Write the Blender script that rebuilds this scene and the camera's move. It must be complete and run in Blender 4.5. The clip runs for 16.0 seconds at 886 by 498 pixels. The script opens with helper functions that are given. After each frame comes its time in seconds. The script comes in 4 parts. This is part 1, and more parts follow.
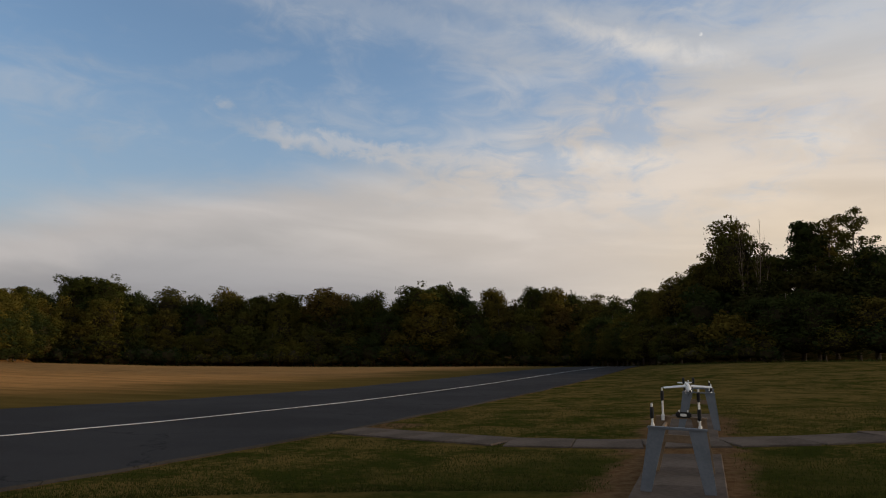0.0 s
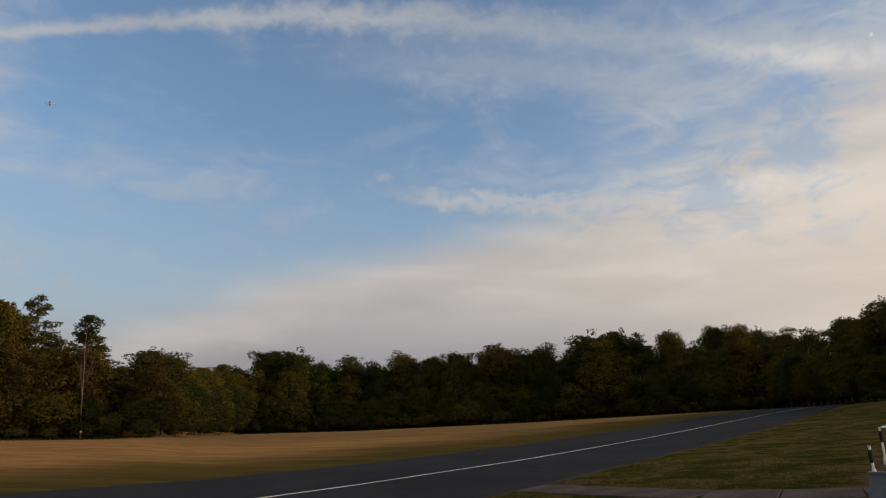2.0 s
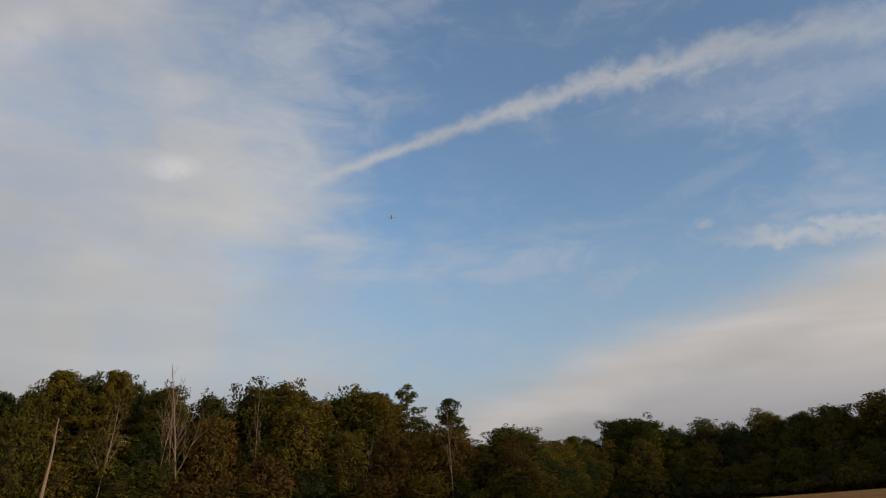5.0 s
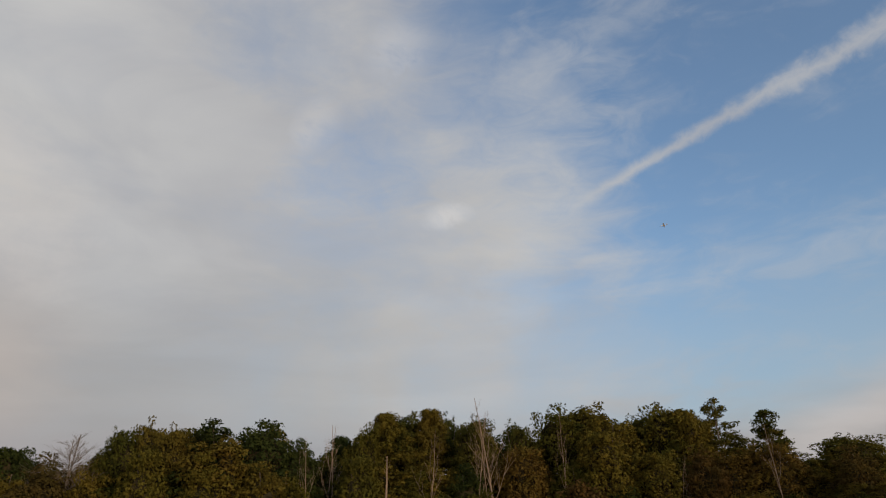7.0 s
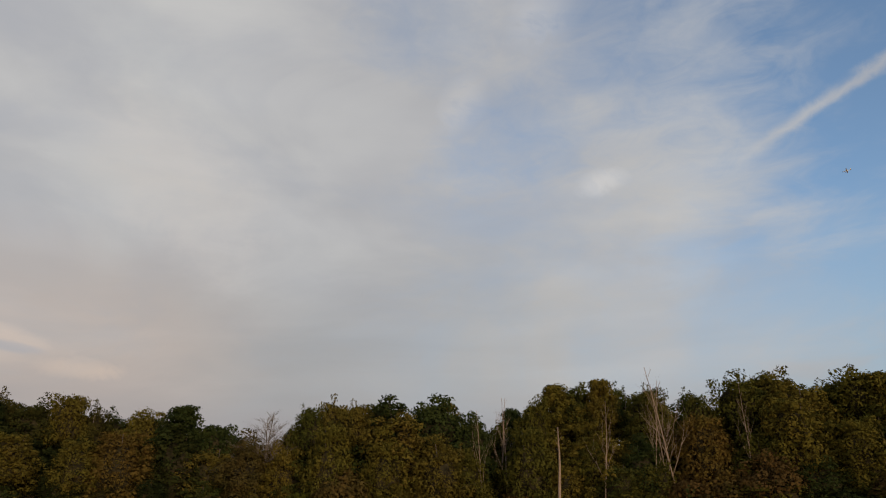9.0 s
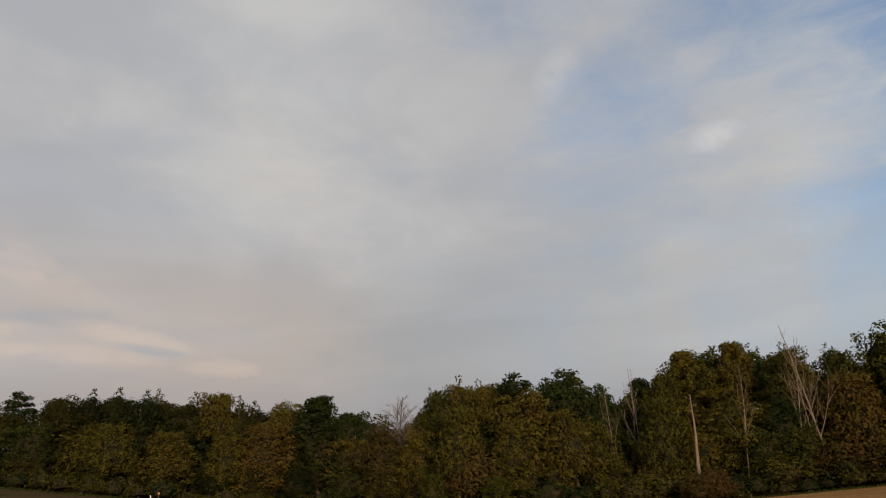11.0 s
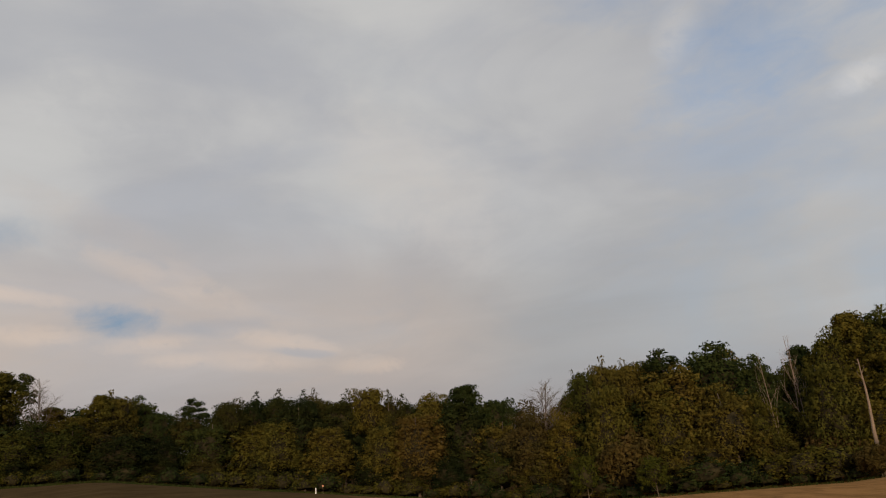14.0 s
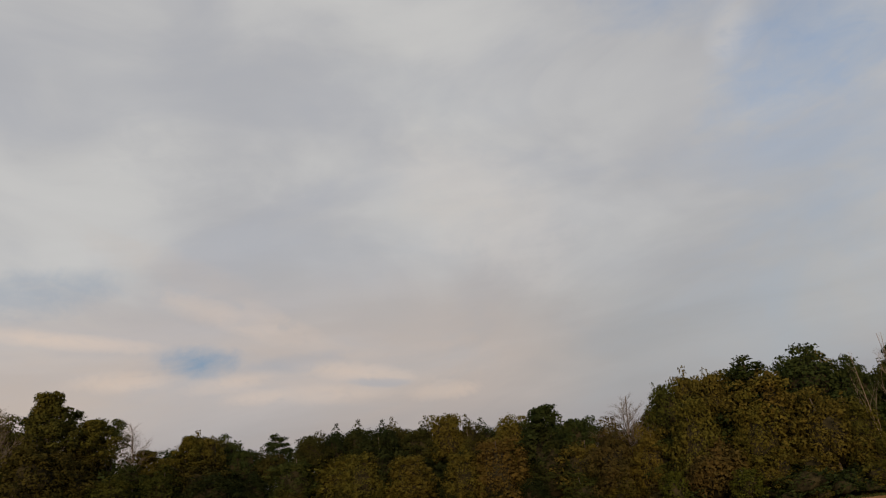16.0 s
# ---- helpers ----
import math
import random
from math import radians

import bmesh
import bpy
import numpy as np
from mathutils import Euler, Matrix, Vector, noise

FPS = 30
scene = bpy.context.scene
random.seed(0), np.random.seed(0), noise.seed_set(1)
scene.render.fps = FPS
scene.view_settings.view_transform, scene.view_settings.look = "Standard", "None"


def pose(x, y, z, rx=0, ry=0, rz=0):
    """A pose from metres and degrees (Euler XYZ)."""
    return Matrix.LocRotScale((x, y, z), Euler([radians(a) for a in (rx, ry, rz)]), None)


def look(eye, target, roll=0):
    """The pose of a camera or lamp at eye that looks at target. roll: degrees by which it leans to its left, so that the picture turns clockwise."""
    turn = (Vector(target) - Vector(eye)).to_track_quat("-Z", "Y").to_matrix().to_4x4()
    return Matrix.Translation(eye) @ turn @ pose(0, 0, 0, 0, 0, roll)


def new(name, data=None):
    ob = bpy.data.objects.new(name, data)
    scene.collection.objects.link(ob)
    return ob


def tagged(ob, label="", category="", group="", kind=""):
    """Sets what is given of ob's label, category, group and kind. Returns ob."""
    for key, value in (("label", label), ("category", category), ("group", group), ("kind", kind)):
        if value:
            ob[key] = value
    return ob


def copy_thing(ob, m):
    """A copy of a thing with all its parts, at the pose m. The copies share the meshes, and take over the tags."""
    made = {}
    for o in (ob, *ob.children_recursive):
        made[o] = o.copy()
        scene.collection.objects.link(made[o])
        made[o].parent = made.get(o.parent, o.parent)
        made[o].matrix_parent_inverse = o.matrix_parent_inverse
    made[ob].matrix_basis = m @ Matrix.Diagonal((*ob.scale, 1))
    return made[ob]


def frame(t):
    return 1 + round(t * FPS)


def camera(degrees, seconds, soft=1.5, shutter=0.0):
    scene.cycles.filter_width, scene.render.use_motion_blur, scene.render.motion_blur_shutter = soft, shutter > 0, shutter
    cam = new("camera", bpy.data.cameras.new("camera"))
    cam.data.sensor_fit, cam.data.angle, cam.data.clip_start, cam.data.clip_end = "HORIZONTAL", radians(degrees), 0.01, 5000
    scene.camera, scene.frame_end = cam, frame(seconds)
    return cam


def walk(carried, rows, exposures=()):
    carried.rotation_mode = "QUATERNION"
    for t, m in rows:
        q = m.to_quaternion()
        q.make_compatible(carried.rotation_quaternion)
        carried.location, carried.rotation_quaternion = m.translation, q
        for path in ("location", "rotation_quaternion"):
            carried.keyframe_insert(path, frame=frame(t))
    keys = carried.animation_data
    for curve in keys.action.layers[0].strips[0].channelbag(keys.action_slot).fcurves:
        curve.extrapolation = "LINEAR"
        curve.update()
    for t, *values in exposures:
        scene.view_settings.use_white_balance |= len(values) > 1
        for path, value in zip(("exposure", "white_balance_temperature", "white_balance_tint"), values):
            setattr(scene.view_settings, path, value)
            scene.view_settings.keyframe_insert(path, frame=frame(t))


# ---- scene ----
cam = camera(64.0, 16.0, soft=1.1)

# seconds, yaw, pitch, roll: the camera turns where it stands, at eye height
TURN = [
    (0.0, 0.33, 10.09, -2.42),
    (0.5, 1.71, 10.77, -1.62),
    (1.0, 4.54, 11.74, -0.74),
    (1.5, 8.97, 12.95, -0.11),
    (2.0, 14.28, 14.15, 0.52),
    (2.5, 19.87, 15.33, 1.01),
    (3.0, 23.10, 15.96, 1.24),
    (3.2, 24.12, 16.16, 1.29),
    (3.5, 26.01, 16.58, 1.40),
    (4.0, 30.08, 17.58, 1.61),
    (4.5, 35.27, 18.79, 1.83),
    (5.0, 41.53, 20.07, 2.00),
    (5.3, 45.79, 20.80, 2.05),
    (5.5, 48.84, 21.26, 2.07),
    (6.0, 55.81, 22.23, 2.07),
    (6.5, 61.01, 22.69, 2.28),
    (7.0, 65.26, 22.93, 2.81),
    (7.5, 69.20, 23.01, 2.71),
    (8.0, 72.63, 23.00, 2.34),
    (8.5, 76.23, 21.72, 2.00),
    (9.0, 78.53, 21.37, 2.08),
    (9.5, 81.02, 21.16, 2.36),
    (10.0, 83.61, 20.86, 2.94),
    (10.5, 86.23, 20.53, 3.61),
    (11.0, 88.83, 20.26, 4.17),
    (11.5, 91.34, 20.11, 4.40),
    (12.0, 93.46, 20.04, 4.38),
    (12.5, 95.65, 20.10, 4.94),
    (13.0, 97.77, 19.84, 4.91),
    (13.5, 99.57, 20.22, 5.46),
    (14.0, 100.55, 20.21, 5.91),
    (14.5, 101.82, 20.55, 6.37),
    (15.0, 103.71, 21.41, 7.11),
    (15.5, 105.79, 22.61, 7.80),
    (16.0, 107.17, 22.85, 8.15),
]
PATH = [(t, pose(0, 0, 1.6, 90 + p, r, y)) for t, y, p, r in TURN]
walk(cam, PATH)

# ---- world, sun ----
SUN_AZ, SUN_EL = -78.0, 9.0


def heading(az):
    a = radians(az)
    return -math.sin(a), math.cos(a)


class Nodes:
    """A small writer of node trees."""

    def __init__(self, tree):
        self.tree = tree
        tree.nodes.clear()

    def add(self, kind):
        return self.tree.nodes.new(kind)

    def put(self, socket, value):
        if isinstance(value, bpy.types.NodeSocket):
            self.tree.links.new(value, socket)
        elif value is not None:
            socket.default_value = value

    def m(self, op, a, b=None, c=None, clamp=False):
        n = self.add("ShaderNodeMath")
        n.operation, n.use_clamp = op, clamp
        for i, v in enumerate((a, b, c)):
            self.put(n.inputs[i], v)
        return n.outputs[0]

    def v(self, op, a, b=None):
        n = self.add("ShaderNodeVectorMath")
        n.operation = op
        self.put(n.inputs[0], a)
        if op == "SCALE":
            self.put(n.inputs[3], b)
        else:
            self.put(n.inputs[1], b)
        return n.outputs[0]

    def ramp(self, x, lo, hi, a=0.0, b=1.0):
        n = self.add("ShaderNodeMapRange")
        n.interpolation_type = "SMOOTHSTEP"
        for i, v in enumerate((x, lo, hi, a, b)):
            self.put(n.inputs[i], v)
        return n.outputs[0]

    def noise(self, vec, scale, detail=4.0, rough=0.55, distort=0.0):
        n = self.add("ShaderNodeTexNoise")
        self.put(n.inputs["Vector"], vec)
        for key, value in (("Scale", scale), ("Detail", detail), ("Roughness", rough), ("Distortion", distort)):
            n.inputs[key].default_value = value
        return n.outputs["Fac"]

    def mix(self, f, a, b, blend="MIX"):
        n = self.add("ShaderNodeMix")
        n.data_type, n.blend_type = "RGBA", blend
        self.put(n.inputs[0], f)
        self.put(n.inputs[6], (*a, 1) if isinstance(a, tuple) else a)
        self.put(n.inputs[7], (*b, 1) if isinstance(b, tuple) else b)
        return n.outputs[2]

    def xyz(self, vec):
        n = self.add("ShaderNodeSeparateXYZ")
        self.put(n.inputs[0], vec)
        return n.outputs

    def vec(self, x, y, z):
        n = self.add("ShaderNodeCombineXYZ")
        for i, v in enumerate((x, y, z)):
            self.put(n.inputs[i], v)
        return n.outputs[0]


def build_sky():
    world = bpy.data.worlds.new("evening_sky")
    scene.world = world
    world.use_nodes = True
    s = Nodes(world.node_tree)
    sky = s.add("ShaderNodeTexSky")
    sky.sky_type, sky.sun_disc, sky.sun_elevation, sky.sun_rotation = "NISHITA", False, radians(SUN_EL), radians(-SUN_AZ)
    sky.air_density, sky.dust_density, sky.ozone_density = 1.0, 0.6, 2.0
    blue = s.v("MULTIPLY", s.v("SCALE", sky.outputs[0], 0.2), (0.98, 1.0, 1.06))
    way = s.v("NORMALIZE", s.add("ShaderNodeTexCoord").outputs["Generated"])
    x, y, z = s.xyz(way)
    az = s.m("MULTIPLY", s.m("ARCTAN2", s.m("MULTIPLY", x, -1.0), y), 180 / math.pi)
    el = s.m("MULTIPLY", s.m("ARCSINE", z), 180 / math.pi)
    drawn = s.v("MULTIPLY", way, (1.0, 1.0, 2.4))
    streak = s.noise(drawn, 3.2, 6, 0.52, 0.6)
    fine = s.noise(drawn, 13.0, 6, 0.6, 0.8)
    soft = s.noise(way, 1.7, 3, 0.5, 0.3)
    puff = s.noise(way, 34.0, 5, 0.62, 0.5)
    mid = s.m("SUBTRACT", streak, 0.5)
    small = s.m("SUBTRACT", fine, 0.5)
    big = s.m("SUBTRACT", soft, 0.5)
    tuft = s.m("SUBTRACT", puff, 0.5)

    def spot(a0, e0, wa, we, tilt=0.0, rough=0.8):
        """A soft-edged patch round one direction, its outline broken by the fine noise."""
        da = s.m("SUBTRACT", az, a0)
        de = s.m("SUBTRACT", s.m("SUBTRACT", el, e0), s.m("MULTIPLY", da, tilt))
        d = s.m("ADD", s.m("POWER", s.m("DIVIDE", s.m("ABSOLUTE", da), wa), 2.0),
                s.m("POWER", s.m("DIVIDE", s.m("ABSOLUTE", de), we), 2.0))
        d = s.m("ADD", d, s.m("MULTIPLY", s.m("ADD", s.m("MULTIPLY", small, 2.6), s.m("MULTIPLY", tuft, 1.5)), rough * 1.5))
        return s.ramp(d, 1.4, -0.6)

    # thin high veil over one side, its edge leaning with height
    edge = s.m("ADD", az, s.m("ADD", s.m("MULTIPLY", mid, 20.0), s.m("MULTIPLY", s.m("SUBTRACT", el, 26.0), -0.38)))
    edge = s.m("ADD", edge, s.m("MULTIPLY", small, 5.0))
    veil = s.m("MULTIPLY", s.ramp(edge, 46.0, 65.0), s.m("ADD", s.ramp(az, 54.0, 86.0, 0.84, 1.0), s.m("MULTIPLY", s.m("ADD", mid, s.m("MULTIPLY", small, 0.3)), s.ramp(az, 62.0, 98.0, 0.8, 0.2))))
    # pale band over the far wood, rising towards the sun
    top = s.m("SUBTRACT", 18.2, s.m("MULTIPLY", s.m("MAXIMUM", az, -24.0), 0.24))
    band = s.ramp(s.m("ADD", s.m("SUBTRACT", el, top), s.m("MULTIPLY", mid, 7.0)), 1.8, -2.6, 0.0, 0.92)
    band = s.m("MULTIPLY", band, s.m("SUBTRACT", 1.0, s.m("MULTIPLY", s.m("MULTIPLY", s.ramp(az, 12.0, -6.0), s.ramp(el, 11.0, 16.0)), s.ramp(s.m("ADD", mid, s.m("MULTIPLY", small, 0.8)), 0.12, -0.16, 0.0, 0.75))))
    right = s.m("MULTIPLY", s.m("MULTIPLY", s.ramp(az, 12.0, -24.0), s.ramp(el, 21.0, 31.0, 1.0, 0.55)), s.ramp(s.m("ADD", mid, s.m("MULTIPLY", small, 0.7)), -0.22, 0.16, 0.25, 0.9))
    wisp = s.ramp(s.m("ADD", mid, s.m("MULTIPLY", small, 0.6)), -0.08, 0.3, 0.05, 0.36)
    # vapour trail along a shallow arch, sharp at its young end
    bow = s.m("SUBTRACT", 32.2, s.m("MULTIPLY", s.m("POWER", s.m("ABSOLUTE", s.m("SUBTRACT", az, 19.0)), 2.0), s.ramp(az, 10.0, -20.0, 0.0063, 0.0054)))
    off = s.m("ADD", s.m("SUBTRACT", el, bow), s.m("ADD", s.m("MULTIPLY", tuft, s.ramp(az, 50.0, 18.0, 0.9, 2.4)), s.m("MULTIPLY", small, s.ramp(az, 50.0, 12.0, 0.6, 2.4))))
    wide = s.ramp(az, 52.0, 8.0, 0.55, 1.5)
    trail = s.ramp(s.m("ABSOLUTE", s.m("DIVIDE", off, wide)), 1.4, -0.2)
    trail = s.m("MULTIPLY", trail, s.m("MULTIPLY", s.ramp(az, 54.5, 48.0), s.m("MAXIMUM", s.ramp(az, 0.0, 24.0, 0.42, 0.76), s.ramp(az, -3.0, -9.0, 0.0, 0.6))))
    shade = s.m("MULTIPLY", s.ramp(s.m("ADD", off, s.m("MULTIPLY", tuft, 2.0)), 0.2, -4.5, 0.0, 1.0), s.ramp(s.m("ADD", off, 0.0), -6.5, -2.0))
    shade = s.m("MULTIPLY", shade, s.m("MULTIPLY", s.ramp(az, 30.0, 10.0, 0.0, 0.38), s.ramp(az, -12.0, 0.0)))
    # thinner streak below it
    line = s.m("SUBTRACT", s.m("SUBTRACT", el, 17.9), s.m("MULTIPLY", s.m("SUBTRACT", az, 10.0), 0.085))
    line = s.m("ADD", line, s.m("ADD", s.m("MULTIPLY", tuft, 2.6), s.m("MULTIPLY", small, 3.2)))
    line = s.m("MULTIPLY", s.ramp(s.m("ABSOLUTE", line), 1.1, 0.05, 0.0, 0.52), s.m("MULTIPLY", s.ramp(az, 19.5, 14.0), s.ramp(az, -12.0, -2.0)))
    blue = s.mix(s.ramp(el, 24.0, 8.0, 0.0, 0.6), blue, (0.30, 0.37, 0.45))
    cover = veil
    for other in (band, right, wisp, trail, shade, line, s.m("MULTIPLY", spot(19.1, 19.9, 0.9, 0.55, 0.0, 1.8), 0.42), s.m("MULTIPLY", spot(19.5, 22.8, 5.0, 0.9, -0.3, 1.2), 0.13)):
        cover = s.m("SUBTRACT", s.m("ADD", cover, other), s.m("MULTIPLY", cover, other))
    band_grain = s.noise(s.v("MULTIPLY", way, (1.0, 1.0, 5.0)), 3.6, 5, 0.5, 0.4)
    # rents in the cloud
    rent = s.m("ADD", s.m("MULTIPLY", s.m("MAXIMUM", spot(124.4, 15.6, 3.6, 1.3, 0.08, 0.45), s.m("MULTIPLY", spot(118.0, 14.9, 6.0, 0.8, -0.05, 0.6), 0.25)), 0.95), s.m("MULTIPLY", spot(110.0, 12.7, 3.0, 0.34, 0.12, 0.9), 0.26))
    rent = s.m("ADD", rent, s.m("MULTIPLY", spot(136.0, 20.6, 6.0, 1.8, -0.1, 0.5), 0.4))
    thin = s.m("MULTIPLY", s.m("MAXIMUM", spot(60.0, 36.0, 11.0, 8.0, 0.2, 0.25), s.m("MAXIMUM", spot(70.5, 30.0, 9.0, 5.0, -0.2, 0.3), s.m("MULTIPLY", spot(79.0, 39.0, 8.0, 5.0, 0.1, 0.3), 0.8))), 0.48)
    cover = s.m("MULTIPLY", cover, s.m("SUBTRACT", 1.0, thin), clamp=True)
    # colour of the cloud: warmer low down, towards the sun and low on the far side
    low = s.ramp(el, 25.0, 9.0)
    sunward = s.ramp(az, 25.0, -33.0)
    grey = s.mix(s.ramp(s.m("ADD", s.m("MULTIPLY", mid, 0.8), big), -0.2, 0.2), (0.425, 0.428, 0.448), (0.545, 0.54, 0.532))
    grey = s.mix(s.m("MULTIPLY", s.ramp(az, 50.0, 62.0), s.ramp(az, 96.0, 84.0, 0.0, 0.4)), grey, (0.43, 0.431, 0.442))
    warm = s.mix(sunward, (0.47, 0.435, 0.41), (0.72, 0.595, 0.48))
    tone = s.mix(s.m("MULTIPLY", low, s.ramp(az, 77.0, 36.0, 0.0, 0.85)), grey, warm)
    tone = s.mix(s.m("MULTIPLY", s.ramp(az, 25.0, -25.0), s.ramp(el, 32.0, 14.0, 0.0, 0.8)), tone, (0.68, 0.61, 0.55))
    dull = s.m("MULTIPLY", s.m("MULTIPLY", s.ramp(az, 60.0, 78.0), s.ramp(az, 124.0, 106.0)), s.ramp(s.m("ADD", el, s.m("MULTIPLY", mid, 10.0)), 26.0, 13.0, 0.0, 0.48))
    tone = s.mix(dull, tone, (0.345, 0.35, 0.352))
    brow = s.m("MULTIPLY", s.ramp(s.m("ABSOLUTE", s.m("ADD", s.m("SUBTRACT", el, top), s.m("ADD", s.m("MULTIPLY", mid, 7.0), 2.2))), 3.2, 0.4), s.m("MULTIPLY", s.ramp(az, 46.0, 36.0), s.ramp(az, 4.0, 20.0, 0.0, 0.6)))
    # broad swell of brighter and duller cloud on the overcast side
    for a0, e0, wa, we, tilt, gain, tint in ((100.0, 25.5, 8.0, 6.0, 0.5, 0.5, (0.60, 0.555, 0.515)), (106.0, 36.0, 8.0, 5.0, 0.6, 0.35, (0.57, 0.565, 0.54)), (123.0, 29.0, 10.0, 4.0, 0.35, 0.45, (0.40, 0.405, 0.43)),
                                             (113.0, 19.5, 8.0, 1.8, 0.4, 0.4, (0.43, 0.425, 0.42)), (86.0, 18.0, 8.0, 2.5, 0.2, 0.35, (0.38, 0.39, 0.42)), (57.8, 19.5, 4.5, 4.0, 0.0, 0.5, (0.60, 0.585, 0.56)),
                                             (126.0, 22.5, 9.0, 1.6, 0.35, 0.4, (0.52, 0.46, 0.42)), (96.0, 20.0, 3.0, 4.0, 0.6, 0.3, (0.52, 0.51, 0.50))):
        tone = s.mix(s.m("MULTIPLY", spot(a0, e0, wa, we, tilt, 0.5), gain), tone, tint)
    pink = s.m("MULTIPLY", s.m("MULTIPLY", s.ramp(az, 88.0, 106.0), s.ramp(s.m("ADD", el, s.m("MULTIPLY", mid, 14.0)), 23.0, 14.0)), s.ramp(mid, -0.2, 0.12, 0.5, 0.95))
    murk = s.m("MULTIPLY", s.m("MULTIPLY", s.ramp(az, 78.0, 92.0), s.ramp(az, 114.0, 100.0)), s.ramp(el, 19.5, 9.0, 0.0, 0.5))
    tone = s.mix(murk, tone, (0.35, 0.335, 0.325))
    tone = s.mix(pink, tone, (0.53, 0.45, 0.40))
    tone = s.mix(s.m("MULTIPLY", s.ramp(az, 94.0, 106.0), s.ramp(el, 13.0, 9.5, 0.0, 0.5)), tone, (0.36, 0.335, 0.335))
    for a0, e0, wa, we, tilt, gain in ((63.6, 25.5, 1.7, 0.9, -0.15, 0.7), (75.4, 32.7, 1.9, 1.7, -0.3, 0.42), (67.2, 38.6, 2.6, 2.2, -0.1, 0.5), (-12.8, 17.5, 4.0, 1.3, 0.0, 0.6), (-15.0, 25.9, 6.0, 1.0, 0.22, 0.9),
                                       (105.2, 11.4, 2.6, 0.6, 0.05, 0.6), (112.2, 13.8, 4.5, 0.65, 0.2, 0.6), (122.3, 18.9, 5.0, 0.9, 0.36, 0.5), (117.8, 18.3, 3.0, 0.6, 0.5, 0.3), (115.0, 12.3, 4.0, 0.6, 0.08, 0.4), (134.0, 17.4, 6.0, 0.5, 0.1, 0.75),
                                       (130.0, 14.4, 3.0, 0.7, 0.0, 0.6), (122.0, 13.9, 3.0, 0.6, -0.1, 0.6), (120.5, 12.6, 2.0, 0.5, 0.0, 0.5), (-27.5, 18.2, 3.0, 1.4, 0.0, 0.5)):
        glow = (0.90, 0.82, 0.72) if a0 < 0 else (0.74, 0.71, 0.68) if a0 < 90 else (0.74, 0.58, 0.46)
        tone = s.mix(s.m("MULTIPLY", s.m("MULTIPLY", spot(a0, e0, wa * 1.3, we * 1.3, tilt), gain), s.ramp(s.m("ADD", fine, s.m("MULTIPLY", tuft, 0.4)), 0.3, 0.62, 0.35, 1.0)), tone, glow)
    tone = s.mix(s.m("MULTIPLY", s.m("MULTIPLY", s.ramp(el, 11.5, 5.0, 0.0, 0.85), s.ramp(az, -20.0, 10.0, 0.0, 1.0)), s.ramp(az, 112.0, 98.0, 0.4, 1.0)), tone, (0.305, 0.29, 0.30))
    tone = s.mix(s.m("MULTIPLY", s.ramp(az, -6.0, -28.0), s.ramp(el, 20.0, 10.0, 0.0, 0.8)), tone, (0.76, 0.62, 0.46))
    tone = s.mix(brow, tone, (0.58, 0.53, 0.50))
    lighter = s.ramp(band_grain, 0.33, 0.67, 0.92, 1.09)
    tone = s.v("SCALE", tone, s.m("ADD", 1.0, s.m("MULTIPLY", s.m("SUBTRACT", lighter, 1.0), s.m("MULTIPLY", s.ramp(el, 36.0, 15.0, 0.35, 1.0), s.ramp(az, 30.0, 58.0, 1.0, 0.4)))))
    colour = s.mix(rent, s.mix(cover, blue, tone), (0.20, 0.30, 0.42))
    moon = s.m("MULTIPLY", spot(-19.9, 26.2, 0.17, 0.15, 0.0, 0.0), s.m("SUBTRACT", 1.0, spot(-19.78, 26.26, 0.17, 0.15, 0.0, 0.0)))
    colour = s.mix(s.m("MULTIPLY", moon, 0.9, clamp=True), colour, (0.85, 0.83, 0.8))
    back = s.add("ShaderNodeBackground")
    s.put(back.inputs[0], colour)
    back.inputs[1].default_value = 1.0
    s.put(s.add("ShaderNodeOutputWorld").inputs[0], back.outputs[0])


build_sky()
sun = new("sun", bpy.data.lights.new("sun", "SUN"))
sun.data.energy, sun.data.angle, sun.data.color = 2.7, radians(10), (1.0, 0.74, 0.48)
hx, hy = heading(SUN_AZ)
sun.matrix_world = look((hx * math.cos(radians(SUN_EL)) * 100, hy * math.cos(radians(SUN_EL)) * 100, math.sin(radians(SUN_EL)) * 100), (0, 0, 0))


# ---- materials ----
def surface(name, build, rough=0.8, metal=0.0, spec=0.3):
    mat = bpy.data.materials.new(name)
    mat.use_nodes = True
    s = Nodes(mat.node_tree)
    b = s.add("ShaderNodeBsdfPrincipled")
    b.inputs["Roughness"].default_value, b.inputs["Metallic"].default_value = rough, metal
    b.inputs["Specular IOR Level"].default_value = spec
    s.put(s.add("ShaderNodeOutputMaterial").inputs[0], b.outputs[0])
    colour, height, size = build(s, s.add("ShaderNodeTexCoord").outputs["Object"])
    s.put(b.inputs["Base Color"], (*colour, 1) if isinstance(colour, tuple) else colour)
    if height is not None:
        bump = s.add("ShaderNodeBump")
        bump.inputs["Distance"].default_value = size
        bump.inputs["Strength"].default_value = 0.6
        s.put(bump.inputs["Height"], height)
        s.put(b.inputs["Normal"], bump.outputs[0])
    return mat


